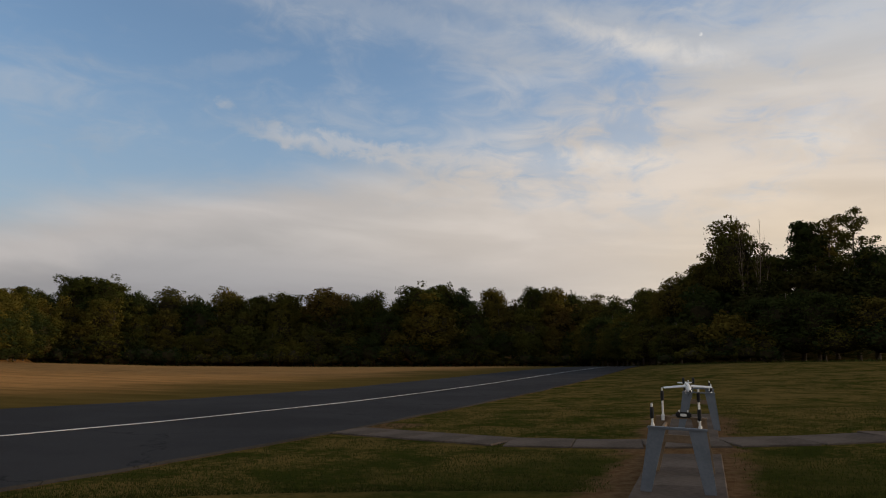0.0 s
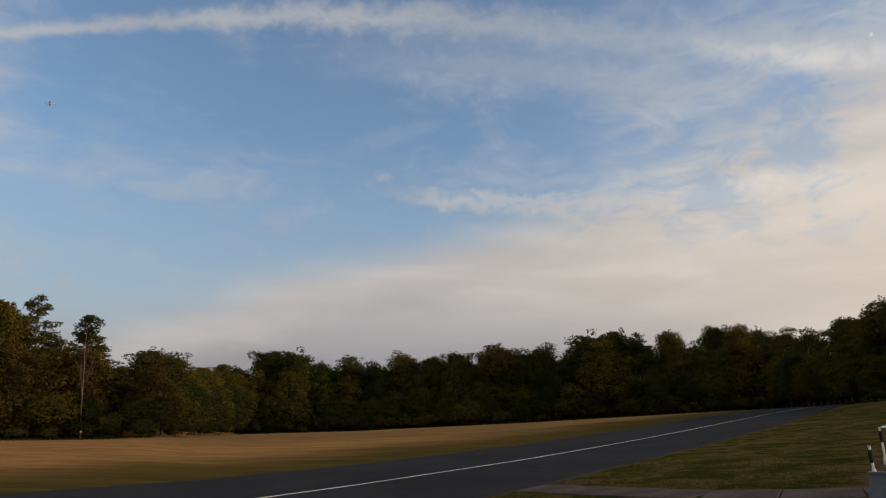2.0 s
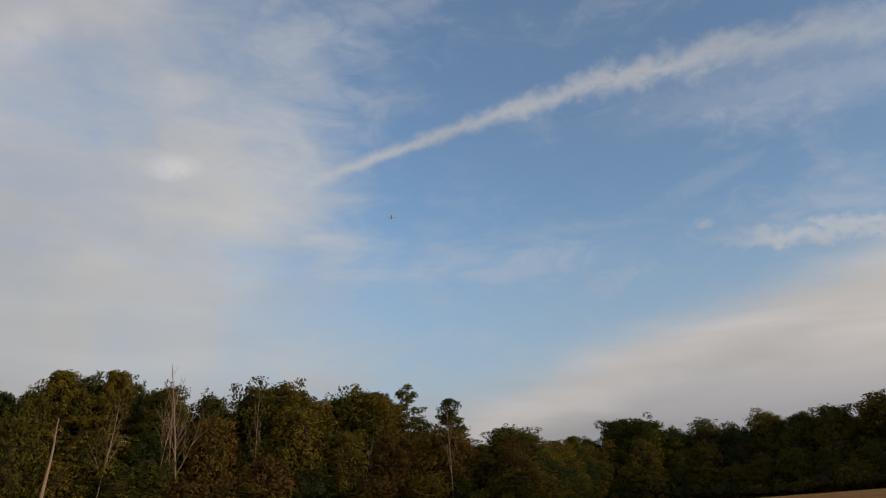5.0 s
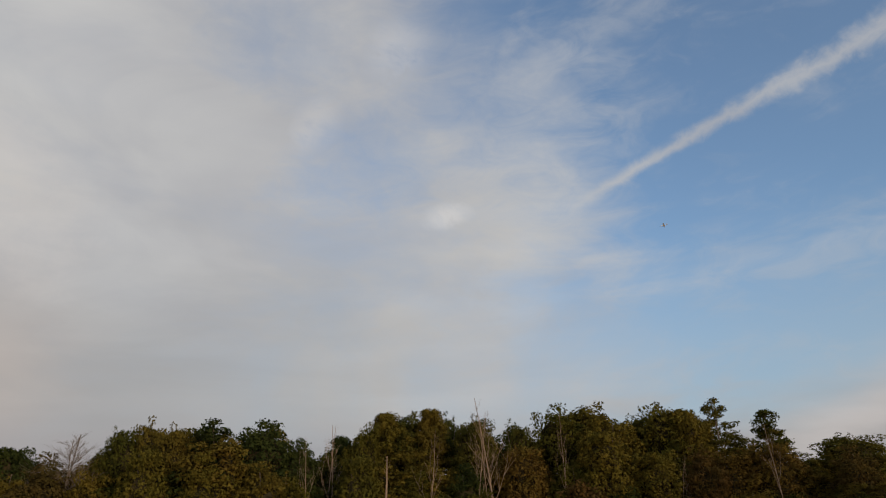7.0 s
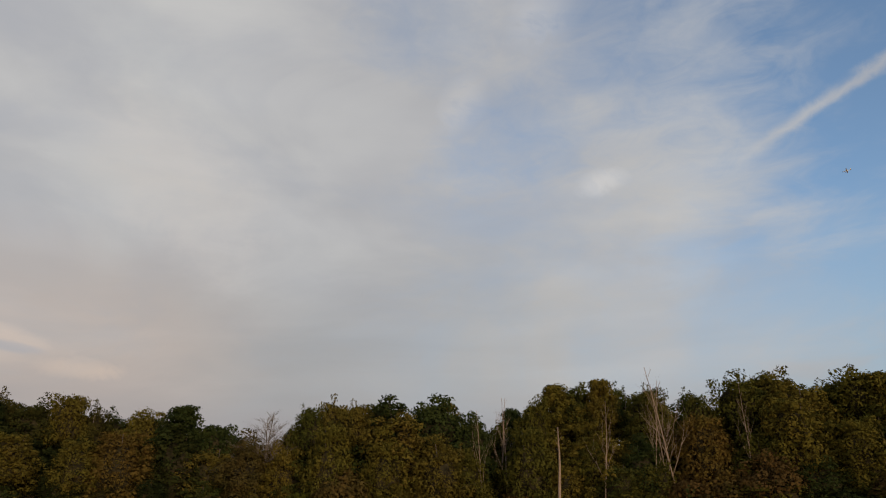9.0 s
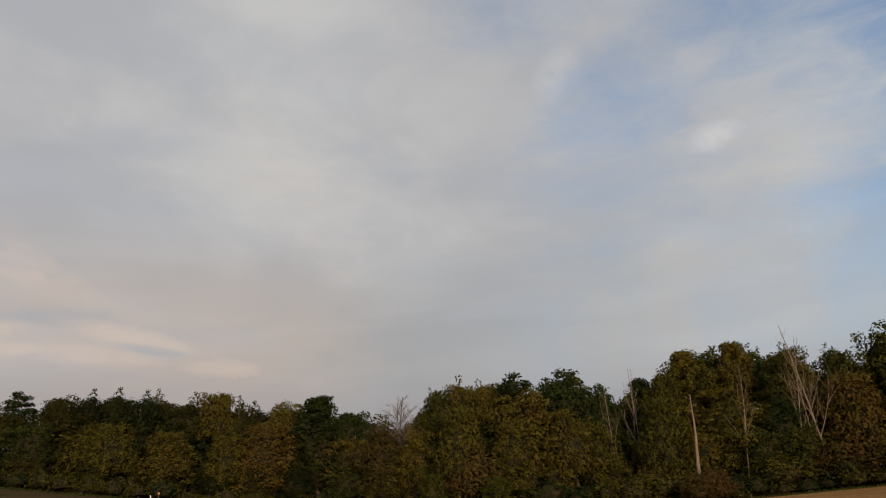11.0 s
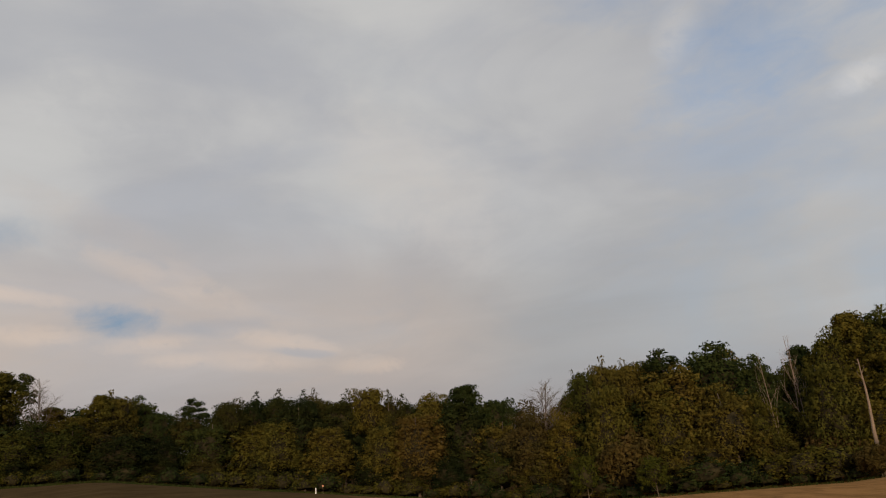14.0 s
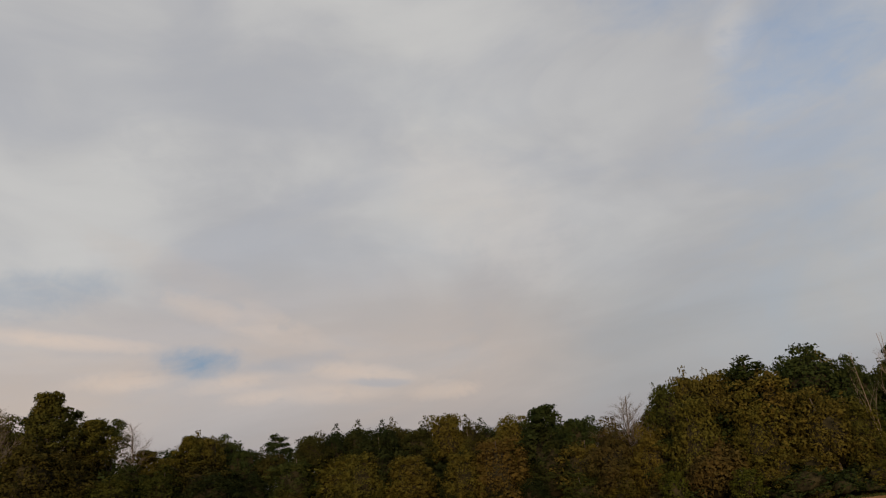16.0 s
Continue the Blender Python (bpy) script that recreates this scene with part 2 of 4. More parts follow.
def two_scale(a, b, big, little, size=0.004):
    """Two colours mixed by a broad and a fine noise, with fine relief."""
    def build(s, p):
        n1, n2 = s.noise(p, big, 3), s.noise(p, little, 5, 0.6)
        f = s.ramp(s.m("ADD", s.m("MULTIPLY", n1, 0.6), s.m("MULTIPLY", n2, 0.4)), 0.35, 0.65)
        return s.mix(f, a, b), n2, size
    return build


LANE_AZ = -19.7
# the runway's frame: along it and across it
RUN_DIR = Vector((0.3453, 0.9385))
RUN_SIDE = Vector((-0.9385, 0.3453))
NEAR_EDGE, MID_LINE, FAR_EDGE, RUN_START, RUN_END = 7.65, 12.25, 17.9, -30.0, 116.0


def grass_build(s, p):
    x, y, z = s.xyz(p)
    across = s.m("ADD", s.m("MULTIPLY", x, RUN_SIDE.x), s.m("MULTIPLY", y, RUN_SIDE.y))
    flat = s.vec(x, y, 0.0)
    broad, patch = s.noise(flat, 0.12, 4, 0.6), s.noise(flat, 0.7, 6, 0.7, 0.6)
    fine, blade = s.noise(flat, 6.0, 5, 0.7), s.noise(flat, 45.0, 4, 0.7)
    mow = s.add("ShaderNodeMapping")
    s.put(mow.inputs["Vector"], flat)
    mow.inputs["Rotation"].default_value = (0, 0, radians(76))
    mow.inputs["Scale"].default_value = (0.16, 1.0, 1)
    swath = s.noise(mow.outputs[0], 0.8, 6, 0.65, 0.6)
    lawn = s.mix(s.ramp(s.m("ADD", patch, s.m("MULTIPLY", s.m("SUBTRACT", fine, 0.5), 0.6)), 0.41, 0.60), (0.034, 0.040, 0.0078), (0.13, 0.088, 0.027))
    lawn = s.mix(s.ramp(s.m("ADD", broad, s.m("MULTIPLY", s.m("SUBTRACT", swath, 0.5), 0.8)), 0.48, 0.75, 0.0, 0.8), lawn, (0.15, 0.102, 0.033))
    # lusher grass beside the paths
    reach = s.add("ShaderNodeVectorMath")
    reach.operation = "LENGTH"
    s.put(reach.inputs[0], s.v("SUBTRACT", flat, (3.0, 7.6, 0.0)))
    lush = s.ramp(s.m("ADD", reach.outputs["Value"], s.m("MULTIPLY", s.m("SUBTRACT", patch, 0.5), 7.0)), 6.8, 3.0, 0.0, 0.62)
    lawn = s.mix(lush, lawn, (0.026, 0.034, 0.0068))
    straw = s.mix(s.ramp(s.m("ADD", swath, s.m("MULTIPLY", s.m("SUBTRACT", patch, 0.5), 0.5)), 0.35, 0.65), (0.295, 0.152, 0.054), (0.45, 0.232, 0.083))
    verge = s.mix(s.ramp(swath, 0.3, 0.7), (0.078, 0.058, 0.016), (0.135, 0.088, 0.028))
    away = s.m("ADD", across, s.m("MULTIPLY", s.m("SUBTRACT", broad, 0.5), 14.0))
    field = s.mix(s.ramp(away, 21.0, 33.0), verge, straw)
    # darker brown blended in by bearing, painting the shade on that side
    brown = s.mix(s.ramp(swath, 0.3, 0.7), (0.075, 0.048, 0.022), (0.125, 0.08, 0.036))
    bearing = s.m("ADD", s.m("MULTIPLY", s.m("ARCTAN2", s.m("MULTIPLY", x, -1.0), y), 180 / math.pi), s.m("MULTIPLY", s.m("SUBTRACT", broad, 0.5), 20.0))
    field = s.mix(s.ramp(bearing, 92.0, 112.0), field, brown)
    c = s.mix(s.m("GREATER_THAN", across, (NEAR_EDGE + FAR_EDGE) / 2), lawn, field)
    c = s.mix(s.ramp(blade, 0.25, 0.75, 0.0, 0.3), c, (0.03, 0.028, 0.008))
    # bare earth worn along the paving and the runway's edge
    hx, hy = heading(LANE_AZ)
    lane = s.m("ABSOLUTE", s.m("ADD", s.m("SUBTRACT", s.m("MULTIPLY", x, hy), s.m("MULTIPLY", y, hx)), 0.41))
    forward = s.m("ADD", s.m("MULTIPLY", x, hx), s.m("MULTIPLY", y, hy))
    ragged = s.m("ADD", s.m("MULTIPLY", s.m("SUBTRACT", s.noise(flat, 1.1, 4, 0.65), 0.5), 1.5), s.m("MULTIPLY", s.m("SUBTRACT", fine, 0.5), 0.5))
    worn = s.m("MULTIPLY", s.ramp(s.m("ADD", lane, ragged), 1.15, 0.75), s.m("MULTIPLY", s.ramp(forward, 21.0, 19.0), s.ramp(forward, 4.0, 6.0)))
    rim = s.ramp(s.m("ADD", s.m("ABSOLUTE", s.m("SUBTRACT", across, NEAR_EDGE)), s.m("MULTIPLY", ragged, 0.35)), 0.09, 0.03, 0.0, 0.8)
    rim = s.m("MAXIMUM", rim, s.ramp(s.m("ADD", s.m("ABSOLUTE", s.m("SUBTRACT", across, FAR_EDGE)), s.m("MULTIPLY", ragged, 0.4)), 0.3, 0.1, 0.0, 0.6))
    mouth = s.v("SUBTRACT", flat, (-1.7, 17.3, 0.0))
    length = s.add("ShaderNodeVectorMath")
    length.operation = "LENGTH"
    s.put(length.inputs[0], mouth)
    rim = s.m("MAXIMUM", rim, s.ramp(s.m("ADD", length.outputs["Value"], ragged), 1.3, 0.7))
    earth = s.mix(s.ramp(fine, 0.3, 0.7), (0.082, 0.047, 0.022), (0.15, 0.092, 0.046))
    c = s.mix(s.m("MAXIMUM", worn, rim), c, earth)
    return c, s.m("ADD", fine, blade), 0.03


GRASS = surface("mown_grass", grass_build, 1.0, spec=0.0)


def asphalt_build(s, p):
    n1, n2, n3 = s.noise(p, 0.25, 4), s.noise(p, 3.0, 4), s.noise(p, 60.0, 3, 0.7)
    c = s.mix(s.ramp(n1, 0.35, 0.65), (0.0245, 0.0237, 0.0242), (0.036, 0.035, 0.0353))
    c = s.mix(s.ramp(n3, 0.45, 0.75, 0.0, 0.35), c, (0.07, 0.07, 0.07))
    c = s.mix(s.ramp(n2, 0.62, 0.75, 0.0, 0.4), c, (0.022, 0.022, 0.023))
    cells = s.add("ShaderNodeTexVoronoi")
    cells.feature = "DISTANCE_TO_EDGE"
    cells.inputs["Scale"].default_value = 0.16
    bent = s.v("ADD", p, s.v("SCALE", s.vec(n2, s.noise(p, 1.3, 4), 0.0), 1.6))
    s.put(cells.inputs["Vector"], bent)
    crack = s.m("MULTIPLY", s.ramp(cells.outputs["Distance"], 0.007, 0.002), s.ramp(n1, 0.42, 0.55))
    c = s.mix(s.m("MULTIPLY", crack, 0.7), c, (0.011, 0.011, 0.011))
    return c, n3, 0.006


ASPHALT = surface("worn_asphalt", asphalt_build, 0.95, spec=0.04)
LINE_PAINT = surface("road_paint", two_scale((0.28, 0.29, 0.305), (0.47, 0.48, 0.49), 0.7, 14.0), 0.7)
CONCRETE = surface("weathered_concrete", two_scale((0.080, 0.065, 0.053), (0.135, 0.110, 0.090), 0.8, 12.0), 1.0, spec=0.0)
GREY_PAINT = surface("blue_grey_paint", two_scale((0.12, 0.143, 0.175), (0.165, 0.19, 0.225), 3.0, 30.0, 0.001), 0.6)
TIMBER = surface("weathered_timber", two_scale((0.15, 0.105, 0.066), (0.235, 0.168, 0.106), 4.0, 40.0, 0.001), 0.8)
WHITE_PLASTIC = surface("white_plastic", two_scale((0.74, 0.74, 0.73), (0.82, 0.82, 0.81), 3.0, 30.0, 0.0005), 0.4)
FOAM = surface("black_foam", two_scale((0.012, 0.012, 0.013), (0.025, 0.025, 0.026), 20.0, 120.0, 0.001), 0.9)
ORANGE = surface("orange_plastic", two_scale((0.45, 0.20, 0.10), (0.55, 0.26, 0.14), 4.0, 40.0, 0.001), 0.5)


def leaf_paint(name, shades, through_light=0.25):
    """Foliage: the shade differs from plant to plant, from clump to clump and from leaf to leaf."""
    mat = bpy.data.materials.new(name)
    mat.use_nodes = True
    s = Nodes(mat.node_tree)
    own = s.add("ShaderNodeObjectInfo")
    ramp = s.add("ShaderNodeValToRGB")
    while len(ramp.color_ramp.elements) < len(shades):
        ramp.color_ramp.elements.new(0.5)
    for i, c in enumerate(shades):
        ramp.color_ramp.elements[i].position = i / (len(shades) - 1)
        ramp.color_ramp.elements[i].color = (*c, 1)
    p = s.add("ShaderNodeTexCoord").outputs["Object"]
    clump = s.m("SUBTRACT", s.noise(p, 0.35, 3), 0.5)
    speck = s.noise(p, 3.2, 4, 0.65)
    leafy = s.add("ShaderNodeNewGeometry").outputs["Random Per Island"]
    t = s.m("ADD", own.outputs["Random"], s.m("ADD", s.m("MULTIPLY", clump, 0.9), s.m("MULTIPLY", s.m("SUBTRACT", leafy, 0.5), 0.14)))
    s.put(ramp.inputs[0], t)
    c = s.mix(s.ramp(leafy, 0.0, 1.0, 0.0, 0.24), ramp.outputs[0], (0.02, 0.021, 0.007))
    c = s.mix(s.ramp(speck, 0.52, 0.36, 0.0, 0.32), c, (0.012, 0.013, 0.005))
    d, tl, mx = s.add("ShaderNodeBsdfDiffuse"), s.add("ShaderNodeBsdfTranslucent"), s.add("ShaderNodeMixShader")
    s.put(d.inputs[0], c), s.put(tl.inputs[0], c)
    mx.inputs[0].default_value = through_light
    s.put(mx.inputs[1], d.outputs[0]), s.put(mx.inputs[2], tl.outputs[0])
    s.put(s.add("ShaderNodeOutputMaterial").inputs[0], mx.outputs[0])
    return mat


GREEN = leaf_paint("broadleaf_green", ((0.05, 0.06, 0.014), (0.076, 0.077, 0.016), (0.112, 0.097, 0.018), (0.145, 0.108, 0.021)))
DARK_GREEN = leaf_paint("deep_green_leaves", ((0.031, 0.046, 0.016), (0.054, 0.068, 0.018), (0.090, 0.082, 0.018), (0.135, 0.105, 0.022)))
# darkened copy of the green leaves; the shade is put into the colour
SHADE_GREEN = leaf_paint("shaded_green_leaves", ((0.022, 0.032, 0.012), (0.036, 0.043, 0.013), (0.056, 0.052, 0.014), (0.08, 0.066, 0.017)))
OLIVE = leaf_paint("turning_olive_leaves", ((0.085, 0.083, 0.018), (0.112, 0.102, 0.020), (0.135, 0.108, 0.021), (0.13, 0.086, 0.023)))
RUST = leaf_paint("rust_leaves", ((0.075, 0.065, 0.020), (0.09, 0.066, 0.022), (0.105, 0.064, 0.023), (0.10, 0.074, 0.022)))
BRIGHT = leaf_paint("bright_yellow_green_leaves", ((0.07, 0.078, 0.013), (0.10, 0.098, 0.015), (0.125, 0.105, 0.017)))
BARK = surface("grey_brown_bark", two_scale((0.085, 0.065, 0.05), (0.16, 0.13, 0.10), 1.2, 9.0, 0.03), 0.95)
# near-black colour that stands in for the shade inside the crowns
CROWN_SHADE = surface("shaded_twigs", two_scale((0.022, 0.020, 0.012), (0.045, 0.038, 0.02), 1.0, 6.0, 0.05), 1.0, spec=0.0)
DEAD_WOOD = surface("bleached_dead_wood", two_scale((0.15, 0.11, 0.08), (0.27, 0.20, 0.145), 0.6, 7.0, 0.02), 0.9)


# ---- ground ----
AZ_STOPS = (-180, -60, -35, -17, -11, 30, 36, 85, 96, 140, 180)
WOOD_RANGE = (110, 90, 74, 76, 130, 130, 76, 74, 86, 84, 110)
EDGE_AZ = (-180, -60, -31, -22, -13, -5, 8, 21, 32, 40, 54, 66, 72, 90, 100, 109, 116, 125, 140, 180)
EDGE_EL = (-0.7, 1.5, 2.2, 1.8, 1.2, 0.9, 0.3, -0.2, -0.4, -0.6, -0.5, -0.8, -1.1, -0.6, 0.6, 2.0, 3.0, 4.3, 4.3, -0.7)
NEAR_EL = (0.5, 2.4, 3, 2.6, 2, 1.6, 1, 0.6, 0.4, 0.5, 0.5, 0.4, 0.3, 0.5, 1.1, 1.9, 2.6, 3.3, 3.3, 0.5)
EYE = 1.6


def wood_range(az):
    return np.interp(az, AZ_STOPS, WOOD_RANGE)


def ground_polar(r, az):
    """Height of the bowl-shaped field at r metres in the direction az."""
    far = wood_range(az)
    t = np.clip((r - 28.0) / (far - 28.0), 0, 1)
    t = t * t * (3 - 2 * t)
    q = np.minimum(r, far)
    edge, near = np.tan(np.radians(np.interp(az, EDGE_AZ, EDGE_EL))), np.tan(np.radians(np.interp(az, EDGE_AZ, NEAR_EL)))
    return q * (near * (1 - t) + edge * t) + EYE * t + 5 * np.clip((r - far - 10) / 22, 0, 1) ** 1.5 + 60 * (1 - np.exp(-np.maximum(r - far, 0) / 1500))


def ground_at(x, y):
    return float(ground_polar(math.hypot(x, y), math.degrees(math.atan2(-x, y))))


def mesh_of(name, verts, faces, *mats):
    me = bpy.data.meshes.new(name)
    me.from_pydata(verts, [], faces)
    for mt in mats:
        me.materials.append(mt)
    return me


def part(name, data, material, parent, label=""):
    """Links a bmesh, or mesh data, as one mesh under a thing."""
    if isinstance(data, bmesh.types.BMesh):
        me = bpy.data.meshes.new(name)
        bmesh.ops.recalc_face_normals(data, faces=data.faces)
        data.to_mesh(me)
        data.free()
    else:
        me = data
    if material and not me.materials:
        me.materials.append(material)
    ob = new(name, me)
    ob.parent = parent
    return tagged(ob, label)


def build_ground():
    azs = np.arange(-180, 180, 1.5)
    rs = np.concatenate(([0.0], np.geomspace(1.0, 200, 120), np.geomspace(215, 4000, 18)))
    verts, faces = [], []
    for r in rs:
        z = ground_polar(np.full(len(azs), r), azs)
        for a, h in zip(azs, z):
            hx, hy = heading(a)
            verts.append((hx * r, hy * r, float(h)))
    n = len(azs)
    for i in range(len(rs) - 1):
        for j in range(n):
            k = (j + 1) % n
            faces.append((i * n + j, i * n + k, (i + 1) * n + k, (i + 1) * n + j) if i else (j, n + k, n + j))
    me = mesh_of("ground", verts, faces, GRASS)
    me.polygons.foreach_set("use_smooth", [True] * len(me.polygons))
    tagged(new("ground", me), "mown grass field rising gently to the woods", "ground", kind="structure")


build_ground()


def draped(name, left, right, lift, mat, thick=0.05, steps=60, cols=1):
    """A strip between two plan curves, laid on the ground with a small edge."""
    verts, faces = [], []
    wide = cols + 3
    for i in range(steps + 1):
        (x0, y0), (x1, y1) = left(i / steps), right(i / steps)
        row = []
        for j in range(cols + 1):
            x, y = x0 + (x1 - x0) * j / cols, y0 + (y1 - y0) * j / cols
            row.append((x, y, ground_at(x, y) + lift))
        verts += [(*row[0][:2], row[0][2] - lift - thick)] + row + [(*row[-1][:2], row[-1][2] - lift - thick)]
    for i in range(steps):
        for j in range(wide - 1):
            a = i * wide + j
            faces.append((a, a + 1, a + wide + 1, a + wide))
    return mesh_of(name, verts, faces, mat)


def run_point(along, across):
    p = RUN_DIR * along + RUN_SIDE * across
    return p.x, p.y


def uneven(t, k):
    return 0.12 * noise.noise((t * 40.0, k, 0.0)) + 0.05 * noise.noise((t * 160.0, k, 3.0))


runway = tagged(new("runway", draped("runway", lambda t: run_point(RUN_START + (RUN_END - RUN_START) * t, FAR_EDGE + uneven(t, 1.0)),
                lambda t: run_point(RUN_START + (RUN_END - RUN_START) * t, NEAR_EDGE + uneven(t, 5.0)), 0.045, ASPHALT, steps=300, cols=14)),
                "dark asphalt runway with a white centre line", "runway", kind="structure")
part("centre_line", draped("centre_line", lambda t: run_point(RUN_START + 1 + (RUN_END - RUN_START - 2) * t, MID_LINE + 0.03),
     lambda t: run_point(RUN_START + 1 + (RUN_END - RUN_START - 2) * t, MID_LINE - 0.03), 0.057, LINE_PAINT, -0.045, 300), None, runway, "worn white painted line")


# ---- trees ----
def tube(verts, faces, pts, radii, sides=6):
    """Adds a tapered tube along pts."""
    base = len(verts)
    for i, (p, r) in enumerate(zip(pts, radii)):
        d = (pts[min(i + 1, len(pts) - 1)] - pts[max(i - 1, 0)]).normalized()
        u = d.orthogonal().normalized()
        w = d.cross(u)
        for k in range(sides):
            a = 2 * math.pi * k / sides
            verts.append(tuple(p + (u * math.cos(a) + w * math.sin(a)) * r))
    for i in range(len(pts) - 1):
        for k in range(sides):
            n = (k + 1) % sides
            faces.append((base + i * sides + k, base + i * sides + n, base + (i + 1) * sides + n, base + (i + 1) * sides + k))
    faces.append(tuple(base + (len(pts) - 1) * sides + k for k in range(sides)))


def limb(rng, start, way, length, droop=0.0, bends=4, wander=0.22):
    pts, p, d = [start], start.copy(), way.normalized()
    for _ in range(bends):
        p = p + d * (length / bends)
        pts.append(p)
        d = (d + Vector((rng.uniform(-1, 1), rng.uniform(-1, 1), rng.uniform(-0.6, 0.8) - droop)) * wander).normalized()
    return pts, d


def skeleton(rng, height, girth, fork=0.35, limbs=9, reach=0.42, twigs=2, up=0.55, top=0.95, wander=0.22):
    """Trunk, limbs and twigs of one tree, and the ends of its limbs."""
    verts, faces, ends = [], [], []
    trunk, _ = limb(rng, Vector((0, 0, -0.6)), Vector((rng.uniform(-0.08, 0.08), rng.uniform(-0.08, 0.08), 1)), height * top + 0.6, bends=8, wander=0.06)
    n = len(trunk)
    tube(verts, faces, trunk, [girth * (1.25 if i == 0 else 1.0) * (1 - 0.9 * i / n) for i in range(n)], 8)
    for k in range(limbs):
        t = fork + (0.97 - fork) * (k + rng.random() * 0.6) / limbs
        i = min(int(t * (n - 1)), n - 2)
        s = trunk[i].lerp(trunk[i + 1], t * (n - 1) - i)
        a = k * 2.4 + rng.uniform(-0.4, 0.4)
        length = height * reach * (1.05 - t) * rng.uniform(0.8, 1.25) + 0.4
        pts, d = limb(rng, s, Vector((math.cos(a), math.sin(a), up + t * 0.5)), length, wander=wander)
        r = girth * (1 - 0.85 * t) * 0.5
        tube(verts, faces, pts, [r * (1 - 0.85 * i / 4) for i in range(5)], 5)
        ends.append(pts[-1])
        for _ in range(twigs):
            j = rng.randint(1, 3)
            d2 = (pts[j + 1] - pts[j]).normalized() + Vector((rng.uniform(-1, 1), rng.uniform(-1, 1), rng.uniform(0, 0.9))) * 0.8
            q, _ = limb(rng, pts[j], d2, length * rng.uniform(0.35, 0.6), bends=3)
            tube(verts, faces, q, [r * 0.4 * (1 - 0.8 * i / 3) for i in range(4)], 4)
            ends.append(q[-1])
    return verts, faces, ends


def sprays(g, centres, radii, squash, leaf, density, droop=0.0, keep=None):
    """Small leaf sprays, one triangle each, set over the outsides of a cloud of lobes."""
    V, N = [], []
    for i, (c, r) in enumerate(zip(centres, radii)):
        n = max(10, int(density * r * r / (leaf * leaf)))
        d = g.normal(size=(n, 3)) + np.array((0, 0, 0.35))
        d /= np.linalg.norm(d, axis=1)[:, None]
        rad = r * (1.06 - 0.5 * g.random(n) ** 1.7) * (1 + 0.2 * np.sin(d[:, 0] * 5 + c[0] * 3) * np.sin(d[:, 1] * 6 + c[1]))
        p = c + d * rad[:, None] * np.array((1, 1, squash))
        if keep is not None:
            ok = keep(p, i)
            p, d, n = p[ok], d[ok], int(ok.sum())
        if n == 0:
            continue
        nrm = d + g.normal(size=(n, 3)) * 0.5 + np.array((0, 0, 0.4))
        nrm /= np.linalg.norm(nrm, axis=1)[:, None]
        u = np.cross(nrm, g.normal(size=(n, 3)) + np.array((0, 0, droop)))
        u /= np.linalg.norm(u, axis=1)[:, None] + 1e-9
        w = np.cross(nrm, u)
        s = leaf * g.uniform(0.5, 1.45, n)[:, None]
        V.append(np.stack([p - u * s - nrm * s * 0.25, p - w * s * 0.65 + u * s * 0.3, p + w * s * 0.75 + u * s * 0.55], 1).reshape(-1, 3))
        soft = d + nrm * 0.15
        N.append(np.repeat(soft / np.linalg.norm(soft, axis=1)[:, None], 3, axis=0))
    return np.concatenate(V), np.concatenate(N)


BALL = bmesh.new()
bmesh.ops.create_icosphere(BALL, subdivisions=2, radius=1.0)
BALL_VERTS = [v.co.copy() for v in BALL.verts]
BALL_FACES = [[v.index for v in f.verts] for f in BALL.faces]
BALL.free()


